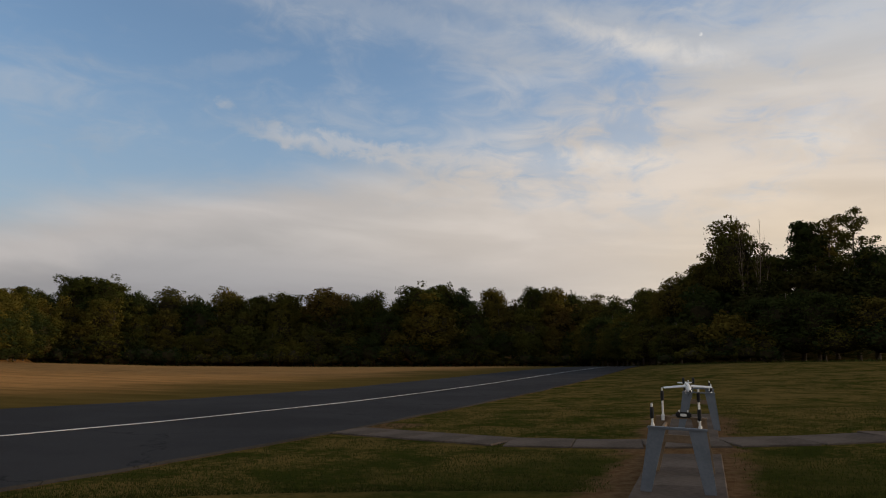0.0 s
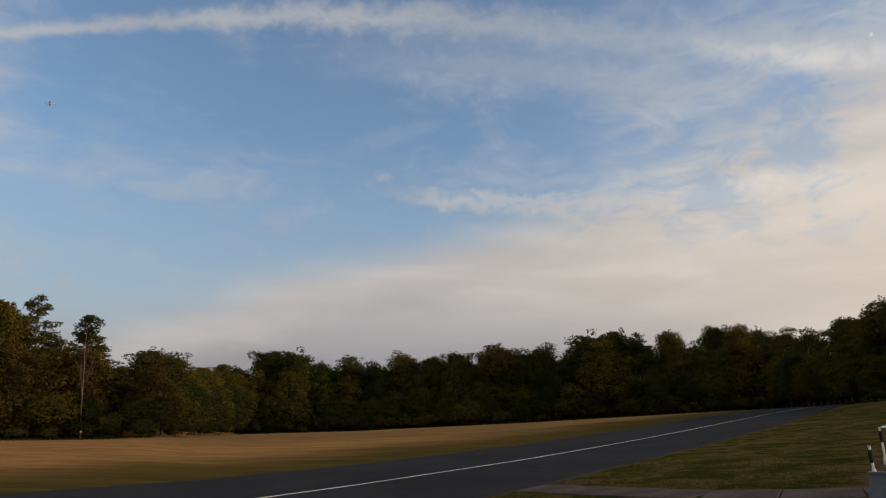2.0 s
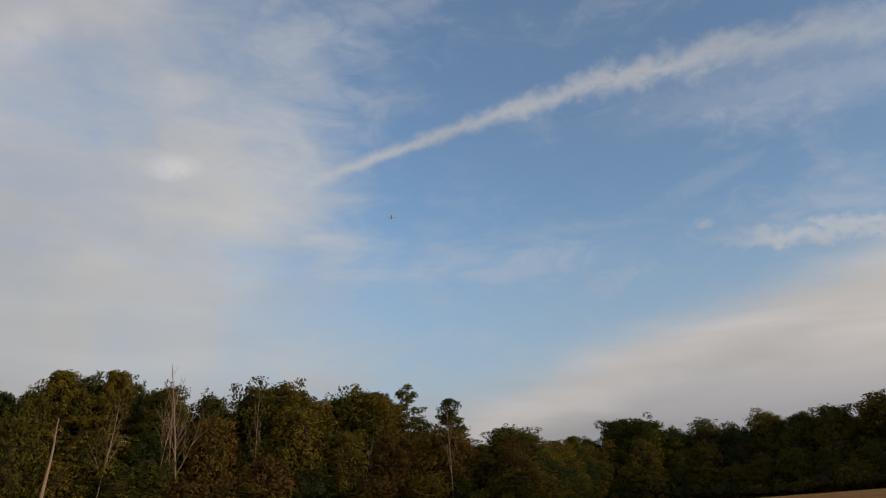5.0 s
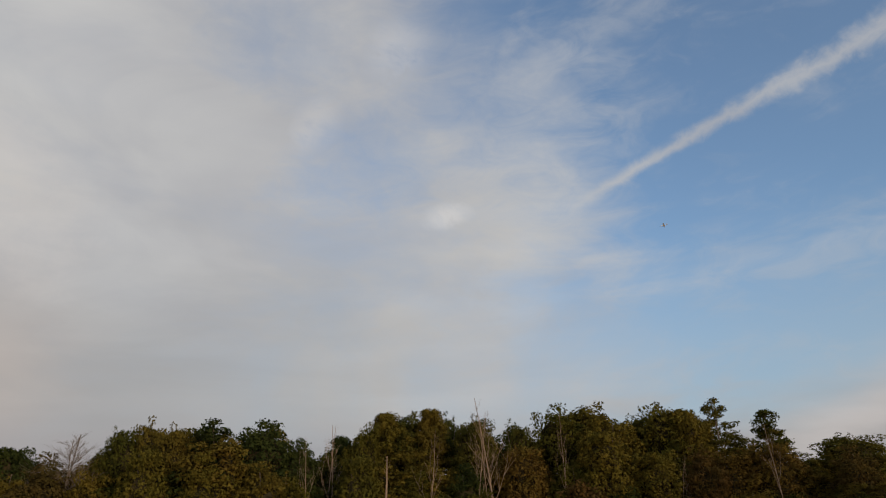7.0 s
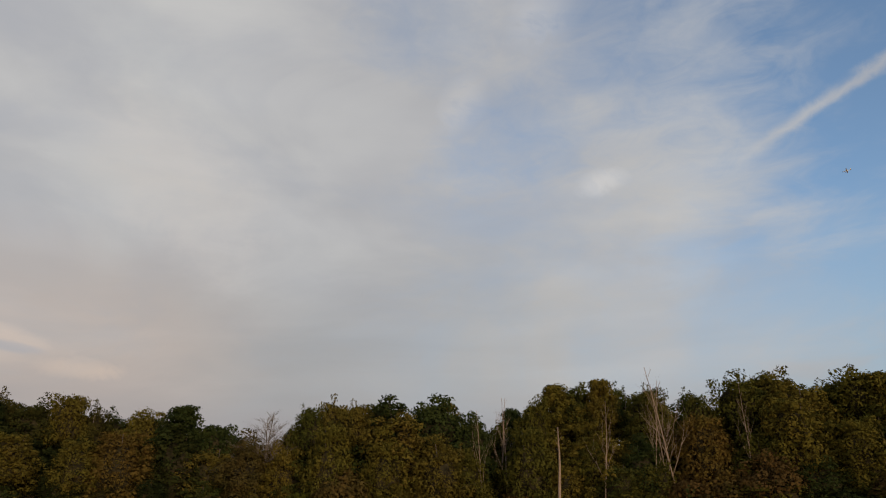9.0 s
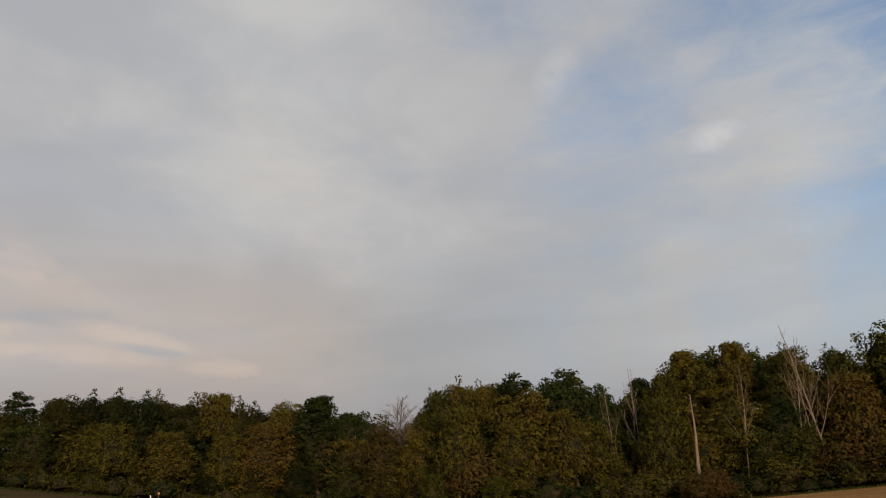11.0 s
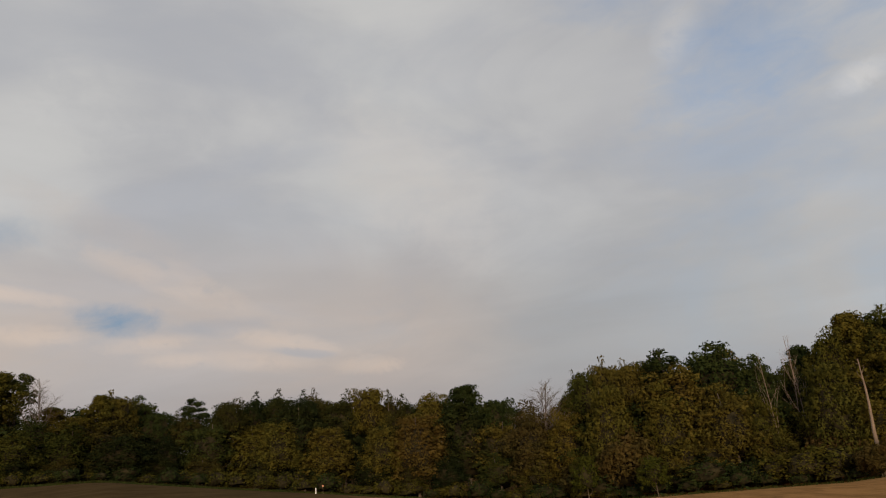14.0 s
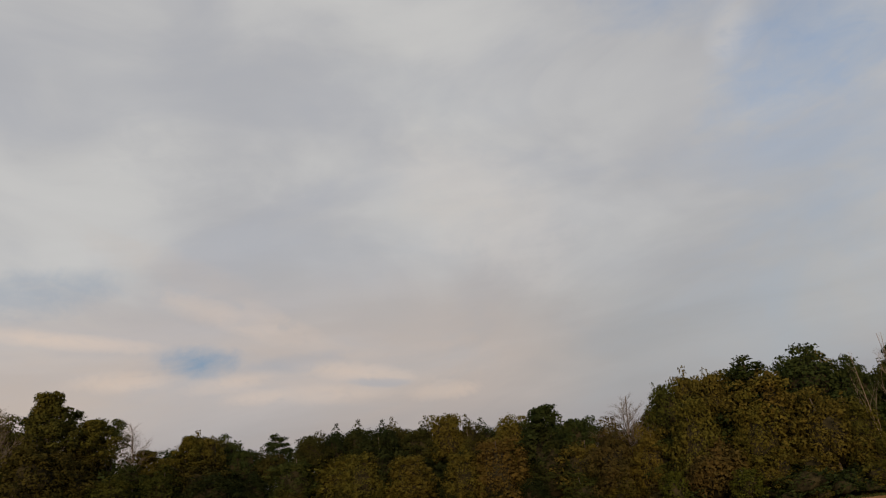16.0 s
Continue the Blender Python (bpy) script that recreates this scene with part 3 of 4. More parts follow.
def full_crown(seed, height, spread, low, mat, leaf, density, count, size, square=2.5):
    """A closed crown: clumps of sprays over a bulging, limbed outline, and a heart painted dark as inner shade."""
    g = np.random.default_rng(seed)
    mid, half = (height + low) / 2, (height - low) / 2
    shift = Vector((seed * 1.7, seed * 0.9, 0.0))

    def bulge(u):
        return 0.86 + 0.5 * noise.noise(u * 1.6 + shift) + 0.34 * noise.noise(u * 3.6 + shift)

    def outline(u, k):
        """The point of the crown's surface in the direction u, k times as far out."""
        flat = math.hypot(u.x, u.y)
        scale = (flat ** square + abs(u.z) ** square) ** (-1 / square)
        lean = 1 + 0.16 * u.z * scale
        return Vector((u.x * spread * scale * k / lean, u.y * spread * scale * k / lean, mid + u.z * half * scale * (k if u.z < 0 else 0.15 + 0.85 * k)))

    centres, radii, hearts = [], [], []
    for i in range(count):
        z = 1 - 1.75 * (i + 0.5) / count
        a = i * 2.39996 + g.uniform(-0.25, 0.25)
        f = math.sqrt(max(0.0, 1 - z * z))
        u = Vector((math.cos(a) * f, math.sin(a) * f, z))
        b = bulge(u)
        r = size * g.uniform(0.55, 1.35)
        centres.append(outline(u, b * g.uniform(0.74, 1.04)) - u * r * 0.6)
        radii.append(r)
        hearts.append(0.62 * b)
    for i in range(count // 6):
        z, a = g.uniform(0.1, 1.0), g.uniform(0, 6.28)
        f = math.sqrt(1 - z * z)
        u = Vector((math.cos(a) * f, math.sin(a) * f, z))
        b = bulge(u)
        centres.append(outline(u, b * g.uniform(0.86, 0.97)))
        radii.append(size * g.uniform(0.25, 0.5))
        hearts.append(0.62 * b)
    centres = np.array(centres)

    def outside(p, i):
        q = (p - np.array((0, 0, mid))) / np.array((spread, spread, half))
        return (np.hypot(q[:, 0], q[:, 1]) ** square + np.abs(q[:, 2]) ** square) ** (1 / square) > hearts[i] * 0.97

    V, N = sprays(g, centres, radii, 0.66, leaf, density, keep=outside)
    n = len(V)
    # solid ball behind the sprays, coloured dark for the shade between clumps
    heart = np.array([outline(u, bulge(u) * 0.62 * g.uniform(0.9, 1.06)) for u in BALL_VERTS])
    me = mesh_of("crown", np.concatenate([V, heart]).tolist(), np.arange(n).reshape(-1, 3).tolist() + (np.array(BALL_FACES) + n).tolist(), mat, CROWN_SHADE)
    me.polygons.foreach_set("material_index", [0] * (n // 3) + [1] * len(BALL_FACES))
    me.polygons.foreach_set("use_smooth", [True] * len(me.polygons))
    me.normals_split_custom_set_from_vertices(np.concatenate([N, np.array([tuple(u) for u in BALL_VERTS])]).tolist())
    return me, max(c[2] + 0.5 * r for c, r in zip(centres, radii))


def open_crown(seed, ends, size, squash, leaf, density, mat):
    """Flat tiers of sprays at the ends of the limbs, with sky between them."""
    g = np.random.default_rng(seed)
    centres = np.array([tuple(e) for e in ends])
    radii = size * g.uniform(0.55, 1.3, len(ends))
    V, N = sprays(g, centres, radii, squash, leaf, density)
    me = mesh_of("crown", V.tolist(), np.arange(len(V)).reshape(-1, 3).tolist(), mat)
    me.polygons.foreach_set("use_smooth", [True] * len(me.polygons))
    me.normals_split_custom_set_from_vertices(N.tolist())
    return me, float((centres[:, 2] + radii * squash * 0.6).max())


TREES = {}


def prototype(kind, seed, height, spread, low, mat, label, leaf=0.19, density=2.5, count=105, size=1.2, girth=0.24, limbs=8, square=1.95):
    """A tree with a closed crown."""
    g = random.Random(seed)
    root = new("tree")
    verts, faces, _ = skeleton(g, height, girth, max(0.2, low / height), limbs, 0.3, top=0.9, twigs=1)
    part("trunk", mesh_of("trunk", verts, faces, BARK), None, root)
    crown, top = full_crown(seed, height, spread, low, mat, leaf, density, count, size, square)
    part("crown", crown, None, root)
    tagged(root, label, "tree", "trees round the field")
    TREES.setdefault(kind, []).append((root, top, spread))


def open_prototype(kind, seed, height, low, mat, label, limbs=16, twigs=3, reach=0.34, size=0.8, squash=0.45, leaf=0.15, density=3.4, up=0.55, girth=0.2):
    """A tree with an open crown."""
    g = random.Random(seed)
    root = new("tree")
    verts, faces, ends = skeleton(g, height, girth, low / height, limbs, reach, twigs, up, 0.97)
    part("trunk", mesh_of("trunk", verts, faces, BARK), None, root)
    ends = [e for e in ends if e.z > low]
    crown, top = open_crown(seed, ends, size, squash, leaf, density, mat)
    part("crown", crown, None, root)
    tagged(root, label, "tree", "trees round the field")
    TREES.setdefault(kind, []).append((root, top, max(math.hypot(e.x, e.y) for e in ends) * 0.85))


for i in range(3):
    prototype("green", 10 + i, 16, 4.6, 6.4, GREEN, "leafy green broadleaf tree at the wood's edge")
    prototype("dark", 20 + i, 16, 4.6, 6.4, DARK_GREEN, "dark green broadleaf tree in the wood")
    prototype("edge", 100 + i, 13, 4.8, 0.2, GREEN, "green tree leafed down to the ground at the wood's edge", count=125)
    open_prototype("open", 60 + i, 16, 8.0, GREEN if i == 1 else DARK_GREEN, "thin green tree with layered open boughs", limbs=26, twigs=5, reach=0.36, size=0.78, squash=0.6, density=3.0)
    open_prototype("airy", 65 + i, 17, 6.0, GREEN if i == 1 else DARK_GREEN, "thin airy tree with sky showing through its crown", limbs=24, twigs=3, reach=0.26, size=0.6, squash=0.75, density=2.8)
for i in range(2):
    prototype("edge_olive", 110 + i, 13, 4.7, 0.2, OLIVE, "olive-yellow tree leafed down to the ground at the wood's edge", count=125)
    prototype("edge_deep", 130 + i, 13, 4.6, 0.4, SHADE_GREEN, "tree leafed down to the ground, its green darkened in place of shade", count=120)
    prototype("deep", 140 + i, 16, 4.6, 6.4, SHADE_GREEN, "broadleaf tree in the wood, its green darkened in place of shade")
    prototype("edge_dark", 120 + i, 13, 4.8, 0.2, DARK_GREEN, "dark green tree leafed down to the ground at the wood's edge", count=125)
    prototype("olive", 30 + i, 16, 4.6, 6.4, OLIVE, "olive-green tree turning yellow for autumn")
    prototype("rust", 40 + i, 13, 4.4, 0.6, RUST, "tree with rust-brown autumn leaves", count=120)
    prototype("tall", 50 + i, 17, 4.2, 5.0, DARK_GREEN, "tall dark green tree above the wood", square=2.2)
    prototype("under", 75 + i, 7, 3.8, 0.0, GREEN if i else DARK_GREEN, "dark green undergrowth within the wood", density=1.7, leaf=0.24, count=50, size=1.1, limbs=4, girth=0.09)
    prototype("far", 150 + i, 16, 4.8, 6.0, DARK_GREEN, "dark green tree deep in the wood", density=1.8, leaf=0.24, count=70, size=1.2)
    prototype("far_green", 155 + i, 16, 4.8, 6.0, GREEN, "green tree deep in the wood", density=1.8, leaf=0.24, count=70, size=1.2)
    prototype("foot", 170 + i, 4, 3.0, -0.3, GREEN if i else DARK_GREEN, "low brush at the foot of the wood", density=1.5, leaf=0.22, count=30, size=0.85, limbs=3, girth=0.05)
    prototype("bush", 70 + i, 7, 3.8, 0.0, GREEN, "green bush at the foot of the wood", count=110, limbs=5, girth=0.09)
open_prototype("spire", 85, 16, 5.0, DARK_GREEN, "narrow pointed tree with short tiered boughs", limbs=26, twigs=2, reach=0.26, size=0.7, squash=0.5, density=4.0, up=0.25)
prototype("bright", 80, 6, 2.4, 0.2, BRIGHT, "bright yellow-green young tree before the wood", count=90, size=0.6, leaf=0.15, limbs=5, girth=0.08)
prototype("thicket", 81, 7, 3.8, 0.0, RUST, "brown thicket at the foot of the wood", count=110, limbs=5, girth=0.08)


def dead_prototype(kind, seed, height, girth, limbs, reach, fork, top=1.0, label="bleached dead tree with bare branches", up=1.0, twigs=3, wood=DEAD_WOOD):
    g = random.Random(seed)
    root = new("dead_tree")
    verts, faces, _ = skeleton(g, height, girth, fork, limbs, reach, twigs, up, top, 0.36)
    part("trunk", mesh_of("trunk", verts, faces, wood), None, root)
    height = max(v[2] for v in verts)
    tagged(root, label, "dead tree", "dead trees in the wood")
    TREES.setdefault(kind, []).append((root, height, 2.5))


dead_prototype("bare", 91, 14, 0.12, 12, 0.46, 0.3, up=1.3, twigs=5)
dead_prototype("bare", 92, 14, 0.11, 9, 0.42, 0.36, up=1.6, twigs=5)
dead_prototype("twiggy", 95, 14, 0.085, 26, 0.34, 0.5, up=1.2, twigs=22, label="bare brown tree with a fan of fine twigs", wood=BARK)
dead_prototype("snag", 93, 14, 0.26, 4, 0.3, 0.72, label="broken pale dead trunk with a few bare limbs", twigs=1)
USED = set()


FILL = {}


def fill_wood(kind, az, dist, top_z, width, seed):
    """Adds one tree to the joined mass that fills the wood behind its edge."""
    g = random.Random(seed * 7919 + int(az * 100))
    root, height, spread = TREES[kind][g.randrange(len(TREES[kind]))]
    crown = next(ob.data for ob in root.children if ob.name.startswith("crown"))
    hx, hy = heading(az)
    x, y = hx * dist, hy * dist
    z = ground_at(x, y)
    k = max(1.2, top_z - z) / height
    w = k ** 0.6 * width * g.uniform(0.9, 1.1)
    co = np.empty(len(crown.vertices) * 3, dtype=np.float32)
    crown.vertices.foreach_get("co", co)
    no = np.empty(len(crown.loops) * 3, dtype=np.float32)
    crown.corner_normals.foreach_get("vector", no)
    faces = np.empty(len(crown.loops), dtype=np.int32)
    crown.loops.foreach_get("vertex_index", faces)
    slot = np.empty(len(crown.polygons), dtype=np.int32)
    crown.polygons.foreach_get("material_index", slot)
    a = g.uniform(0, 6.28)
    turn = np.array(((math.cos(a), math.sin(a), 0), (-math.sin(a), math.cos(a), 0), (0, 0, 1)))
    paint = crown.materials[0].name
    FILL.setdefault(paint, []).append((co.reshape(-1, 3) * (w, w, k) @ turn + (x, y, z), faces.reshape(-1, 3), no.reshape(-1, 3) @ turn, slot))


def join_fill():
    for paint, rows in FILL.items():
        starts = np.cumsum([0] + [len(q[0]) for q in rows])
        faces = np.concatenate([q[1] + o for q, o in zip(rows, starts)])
        me = mesh_of("wood_interior", np.concatenate([q[0] for q in rows]).tolist(), faces.tolist(), bpy.data.materials[paint], CROWN_SHADE)
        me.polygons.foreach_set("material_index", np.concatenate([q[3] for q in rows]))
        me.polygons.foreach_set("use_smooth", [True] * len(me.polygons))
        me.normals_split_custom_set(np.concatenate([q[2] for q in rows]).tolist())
        tagged(new("wood_interior", me), "dense green undergrowth and farther trees filling the wood", "woodland", kind="stuff")


def plant(kind, az, dist, top_z, width=1.0, seed=0, lean=0.0, reach=0.0):
    """Sets one tree so that its top reaches the height top_z; reach is the half width of its crown, where known."""
    g = random.Random(seed * 7919 + int(az * 100))
    root, height, spread = TREES[kind][g.randrange(len(TREES[kind]))]
    hx, hy = heading(az)
    x, y = hx * dist, hy * dist
    z = ground_at(x, y)
    k = max(1.2, top_z - z) / height
    w = reach / spread if reach else k ** 0.6 * width * g.uniform(0.9, 1.1)
    tip = Matrix.Rotation(radians(lean), 4, Vector((hx, hy, 0)))
    m = Matrix.Translation((x, y, z)) @ tip @ Matrix.Rotation(g.uniform(0, 6.28), 4, "Z") @ Matrix.Diagonal((w, w, k, 1))
    if root.name in USED:
        own = root.scale
        return copy_thing(root, m @ Matrix.Diagonal((1 / own.x, 1 / own.y, 1 / own.z, 1)))
    USED.add(root.name)
    root.matrix_basis = m
    return root


# direction, height angle and half width of the crowns along the skyline, and the kind of tree
RIGHT_WOOD = (
    (-17.4, 8.1, 1.0, "dark"), (-18.6, 8.7, 0.9, "dark"), (-19.7, 9.8, 1.0, "dark"), (-21.7, 12.7, 1.6, "tall"), (-24.4, 10.3, 1.3, "dark"), (-26.3, 12.0, 1.1, "airy"),
    (-27.6, 11.9, 1.0, "open"), (-28.5, 12.1, 0.9, "airy"), (-29.8, 12.5, 1.2, "airy"), (-30.9, 10.6, 1.0, "dark"),
)
FRONT_WOOD = (
    (33.7, 4.4, 1.0, "dark"), (32.5, 4.6, 1.2, "olive"), (31.3, 4.8, 0.5, "dark"), (30.1, 4.8, 1.0, "dark"), (27.9, 5.9, 1.4, "green"), (26.0, 6.2, 1.8, "dark"),
    (23.9, 5.3, 1.1, "dark"), (21.6, 5.7, 1.4, "tall"), (19.8, 5.2, 1.1, "dark"), (17.3, 6.0, 1.5, "green"), (15.0, 5.8, 1.4, "dark"), (13.0, 5.8, 1.4, "green"),
    (9.8, 6.4, 1.9, "olive"), (8.0, 6.0, 1.2, "dark"), (6.4, 6.5, 1.5, "green"), (2.5, 7.3, 2.1, "dark"), (0.8, 7.3, 1.6, "green"), (-0.9, 7.0, 1.1, "dark"),
    (-3.4, 7.0, 1.1, "green"), (-5.1, 6.3, 1.3, "rust"), (-6.7, 7.2, 1.1, "green"), (-8.4, 7.3, 1.3, "olive"), (-9.9, 7.1, 1.0, "dark"), (-11.5, 6.8, 1.2, "dark"),
    (-13.1, 6.7, 1.1, "dark"), (-14.9, 7.2, 1.0, "open"), (-15.9, 7.3, 1.1, "olive"),
)
LEFT_WOOD = (
    (31.2, 4.8, 0.7, "open"), (30.4, 4.7, 0.9, "dark"), (32.9, 4.7, 1.1, "green"), (36.0, 6.1, 1.8, "dark"), (38.3, 4.8, 0.9, "dark"), (39.9, 7.0, 1.1, "airy"),
    (41.1, 8.0, 1.2, "airy"), (42.7, 6.9, 1.2, "airy"), (44.0, 9.1, 1.1, "airy"), (45.3, 8.6, 1.1, "open"), (46.3, 8.8, 1.1, "green"), (47.9, 9.3, 1.6, "olive"),
    (49.9, 8.9, 1.4, "dark"), (52.2, 8.7, 1.9, "olive"), (53.8, 10.0, 1.9, "dark"), (55.8, 9.8, 1.7, "green"), (59.1, 9.1, 1.2, "dark"), (62.3, 9.8, 1.3, "dark"),
    (64.9, 9.9, 1.3, "dark"), (66.6, 10.0, 1.1, "open"), (67.9, 10.3, 1.5, "dark"), (69.6, 10.0, 1.3, "open"), (71.0, 9.4, 1.1, "green"), (71.9, 8.4, 0.9, "open"),
    (73.7, 7.6, 1.4, "dark"), (76.0, 8.3, 1.2, "dark"), (77.7, 9.1, 1.4, "airy"), (78.9, 9.7, 1.9, "dark"), (81.6, 9.5, 1.7, "airy"), (83.3, 9.6, 1.8, "dark"),
    (85.2, 9.7, 1.2, "dark"), (86.8, 9.9, 1.2, "dark"), (88.6, 9.1, 1.2, "green"), (89.7, 7.9, 1.3, "green"), (93.1, 7.4, 1.5, "rust"), (94.7, 7.6, 1.2, "dark"),
)
BACK_WOOD = (
    (95.9, 8.2, 1.3, "dark"), (98.4, 8.8, 1.2, "open"), (100.7, 8.7, 1.4, "olive"), (102.5, 8.9, 1.2, "dark"), (104.0, 9.3, 1.2, "dark"), (105.6, 9.6, 1.1, "green"),
    (107.8, 9.7, 1.4, "dark"), (109.5, 10.0, 1.0, "dark"), (110.8, 10.0, 1.2, "dark"), (112.8, 10.2, 1.2, "dark"), (114.5, 10.1, 1.1, "dark"), (116.3, 9.5, 1.0, "dark"),
    (118.1, 9.7, 1.1, "spire"), (119.7, 9.0, 0.9, "dark"), (121.3, 9.2, 1.0, "dark"), (122.6, 10.0, 1.1, "dark"), (124.1, 10.5, 1.0, "dark"), (125.4, 10.2, 0.9, "open"),
    (126.5, 9.4, 1.0, "dark"), (127.4, 9.3, 0.9, "open"), (129.4, 8.8, 1.1, "dark"), (130.7, 12.0, 1.0, "airy"), (131.8, 11.8, 1.1, "open"), (132.8, 12.4, 1.1, "airy"),
    (133.9, 13.6, 0.8, "spire"), (134.9, 13.5, 1.2, "open"), (136.2, 12.9, 1.1, "airy"), (137.4, 12.4, 1.2, "dark"),
)


def plant_wood(rows, front, second_kinds, seed):
    """The skyline row, and lower trees and bushes before it."""
    g = random.Random(seed)
    for az, el, half, kind in rows:
        # along this stretch the dark trees take the leaves darkened as shade
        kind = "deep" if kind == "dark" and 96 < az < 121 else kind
        r = wood_range(az) + 11 + g.uniform(-2.0, 3.0)
        plant(kind, az, r, EYE + r * math.tan(radians(el)), 1.0, seed, 0.0, max(2.8, r * math.tan(radians(half)) * (1.25 if r > 110 else 2.0 if kind == "open" else 1.6)))
    lo, hi = min(q[0] for q in rows), max(q[0] for q in rows)
    order = sorted(rows)
    tops = [q[0] for q in order], [q[1] for q in order]
    for row, (depth, share, step, wide) in enumerate(front):
        a = lo
        while a < hi:
            el = min(float(np.interp(a + d, *tops)) for d in (-1.2, 0.0, 1.2))
            r = wood_range(a) + 2.2 + depth + g.uniform(-1.0, 2.4 if depth > 3 else 1.2)
            edge = float(np.interp(a, EDGE_AZ, EDGE_EL))
            high = edge + (el - edge) * share * (g.uniform(0.92, 1.0) if share > 0.85 else g.uniform(0.8, 1.12) if share > 0.3 else g.uniform(0.45, 1.6))
            # past this bearing darker-leaved kinds replace the others, imitating shade on the wood
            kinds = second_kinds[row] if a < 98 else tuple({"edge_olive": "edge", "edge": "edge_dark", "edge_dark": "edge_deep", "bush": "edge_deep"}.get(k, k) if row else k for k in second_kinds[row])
            if row == 3 and 74 < a < 98:
                kinds = tuple({"bush": "edge_dark", "edge": "edge_dark", "edge_olive": "edge"}.get(k, k) for k in kinds)
            set_tree = fill_wood if row in (0, 1, 4) else plant
            set_tree(g.choice(kinds), a, r, EYE + r * math.tan(radians(high)), wide, seed + row + 1)
            a += math.degrees(step / r) * g.uniform(0.75, 1.25)


plant_wood(RIGHT_WOOD, ((15, 0.9, 5.5, 1.0), (11, 0.68, 4.0, 1.5), (5, 0.8, 5.0, 1.15), (1.5, 0.5, 4.2, 1.1), (0.0, 0.24, 3.2, 1.3)),
           (("far",), ("under",), ("edge_dark", "edge_dark", "edge_deep"), ("bush", "edge_dark", "edge_dark"), ("under",)), 1)
plant_wood(FRONT_WOOD, ((16, 0.88, 5.0, 0.95), (11, 0.68, 4.5, 1.5), (5, 0.82, 5.2, 1.05), (1.5, 0.5, 4.6, 1.0), (0.0, 0.26, 3.6, 1.3)),
           (("far", "far_green"), ("under",), ("edge_dark", "edge", "edge_dark", "edge_olive", "edge"), ("edge_dark", "edge", "bush", "edge_dark"), ("under",)), 11)
plant_wood(LEFT_WOOD, ((16, 0.88, 5.5, 1.0), (11, 0.68, 4.0, 1.5), (5, 0.8, 4.8, 1.1), (1.5, 0.46, 4.4, 1.05), (0.0, 0.22, 3.2, 1.3)),
           (("far", "far_green"), ("under",), ("edge", "edge_olive", "edge_dark", "edge", "edge_olive"), ("bush", "edge_olive", "edge", "edge_dark", "thicket"), ("under",)), 21)
plant_wood(BACK_WOOD, ((16, 0.9, 5.5, 1.0), (11, 0.68, 4.0, 1.5), (5, 0.82, 4.8, 1.1), (1.5, 0.4, 5.5, 1.1), (0.0, 0.16, 3.2, 1.3)),
           (("far",), ("under",), ("edge", "edge_olive", "edge_dark", "edge_dark"), ("edge_dark", "edge_dark", "edge_dark"), ("under",)), 31)
# low brush that closes the foot of the wood
brush = random.Random(57)
foot_az = -24.0
while foot_az < 137.0:
    r = wood_range(foot_az) + brush.uniform(0.2, 1.6)
    fill_wood("foot", foot_az, r, EYE + r * math.tan(radians(float(np.interp(foot_az, EDGE_AZ, EDGE_EL)) + brush.uniform(0.5, 1.6))), 0.9, 91)
    foot_az += math.degrees(2.6 / r) * brush.uniform(0.7, 1.2)
join_fill()
# single trees that stand forward of the wood
for az, el, kind, half in ((108.9, 7.0, "edge_olive", 2.2), (102.2, 7.4, "edge_olive", 2.4), (104.8, 6.7, "edge_olive", 1.8), (87.0, 7.8, "edge_olive", 2.2), (71.6, 7.1, "edge_olive", 2.2),
                           (58.6, 7.1, "edge_olive", 2.4), (26.1, 4.5, "edge_olive", 1.6), (33.3, 3.6, "edge", 1.6), (83.0, 7.4, "edge", 2.2), (45.5, 6.0, "rust", 1.8), (35.9, 5.2, "rust", 1.8),
                           (93.2, 6.9, "rust", 2.0), (112.6, 7.7, "edge_olive", 1.8), (78.5, 6.7, "edge_dark", 2.4), (76.6, 5.6, "edge", 1.8), (52.6, 7.8, "edge_olive", 2.6), (1.8, 6.4, "edge", 2.6),
                           (123.6, 7.4, "edge_deep", 2.4), (67.0, 5.6, "edge", 1.8), (63.0, 6.0, "edge_dark", 2.0), (55.0, 5.6, "edge", 2.2), (49.0, 6.0, "edge_olive", 2.0), (90.6, 6.2, "edge", 1.8)):
    r = wood_range(az) + 4.5
    plant(kind, az, r, EYE + r * math.tan(radians(el)), 1.0, 7, 0.0, r * math.tan(radians(half)) * 1.1)
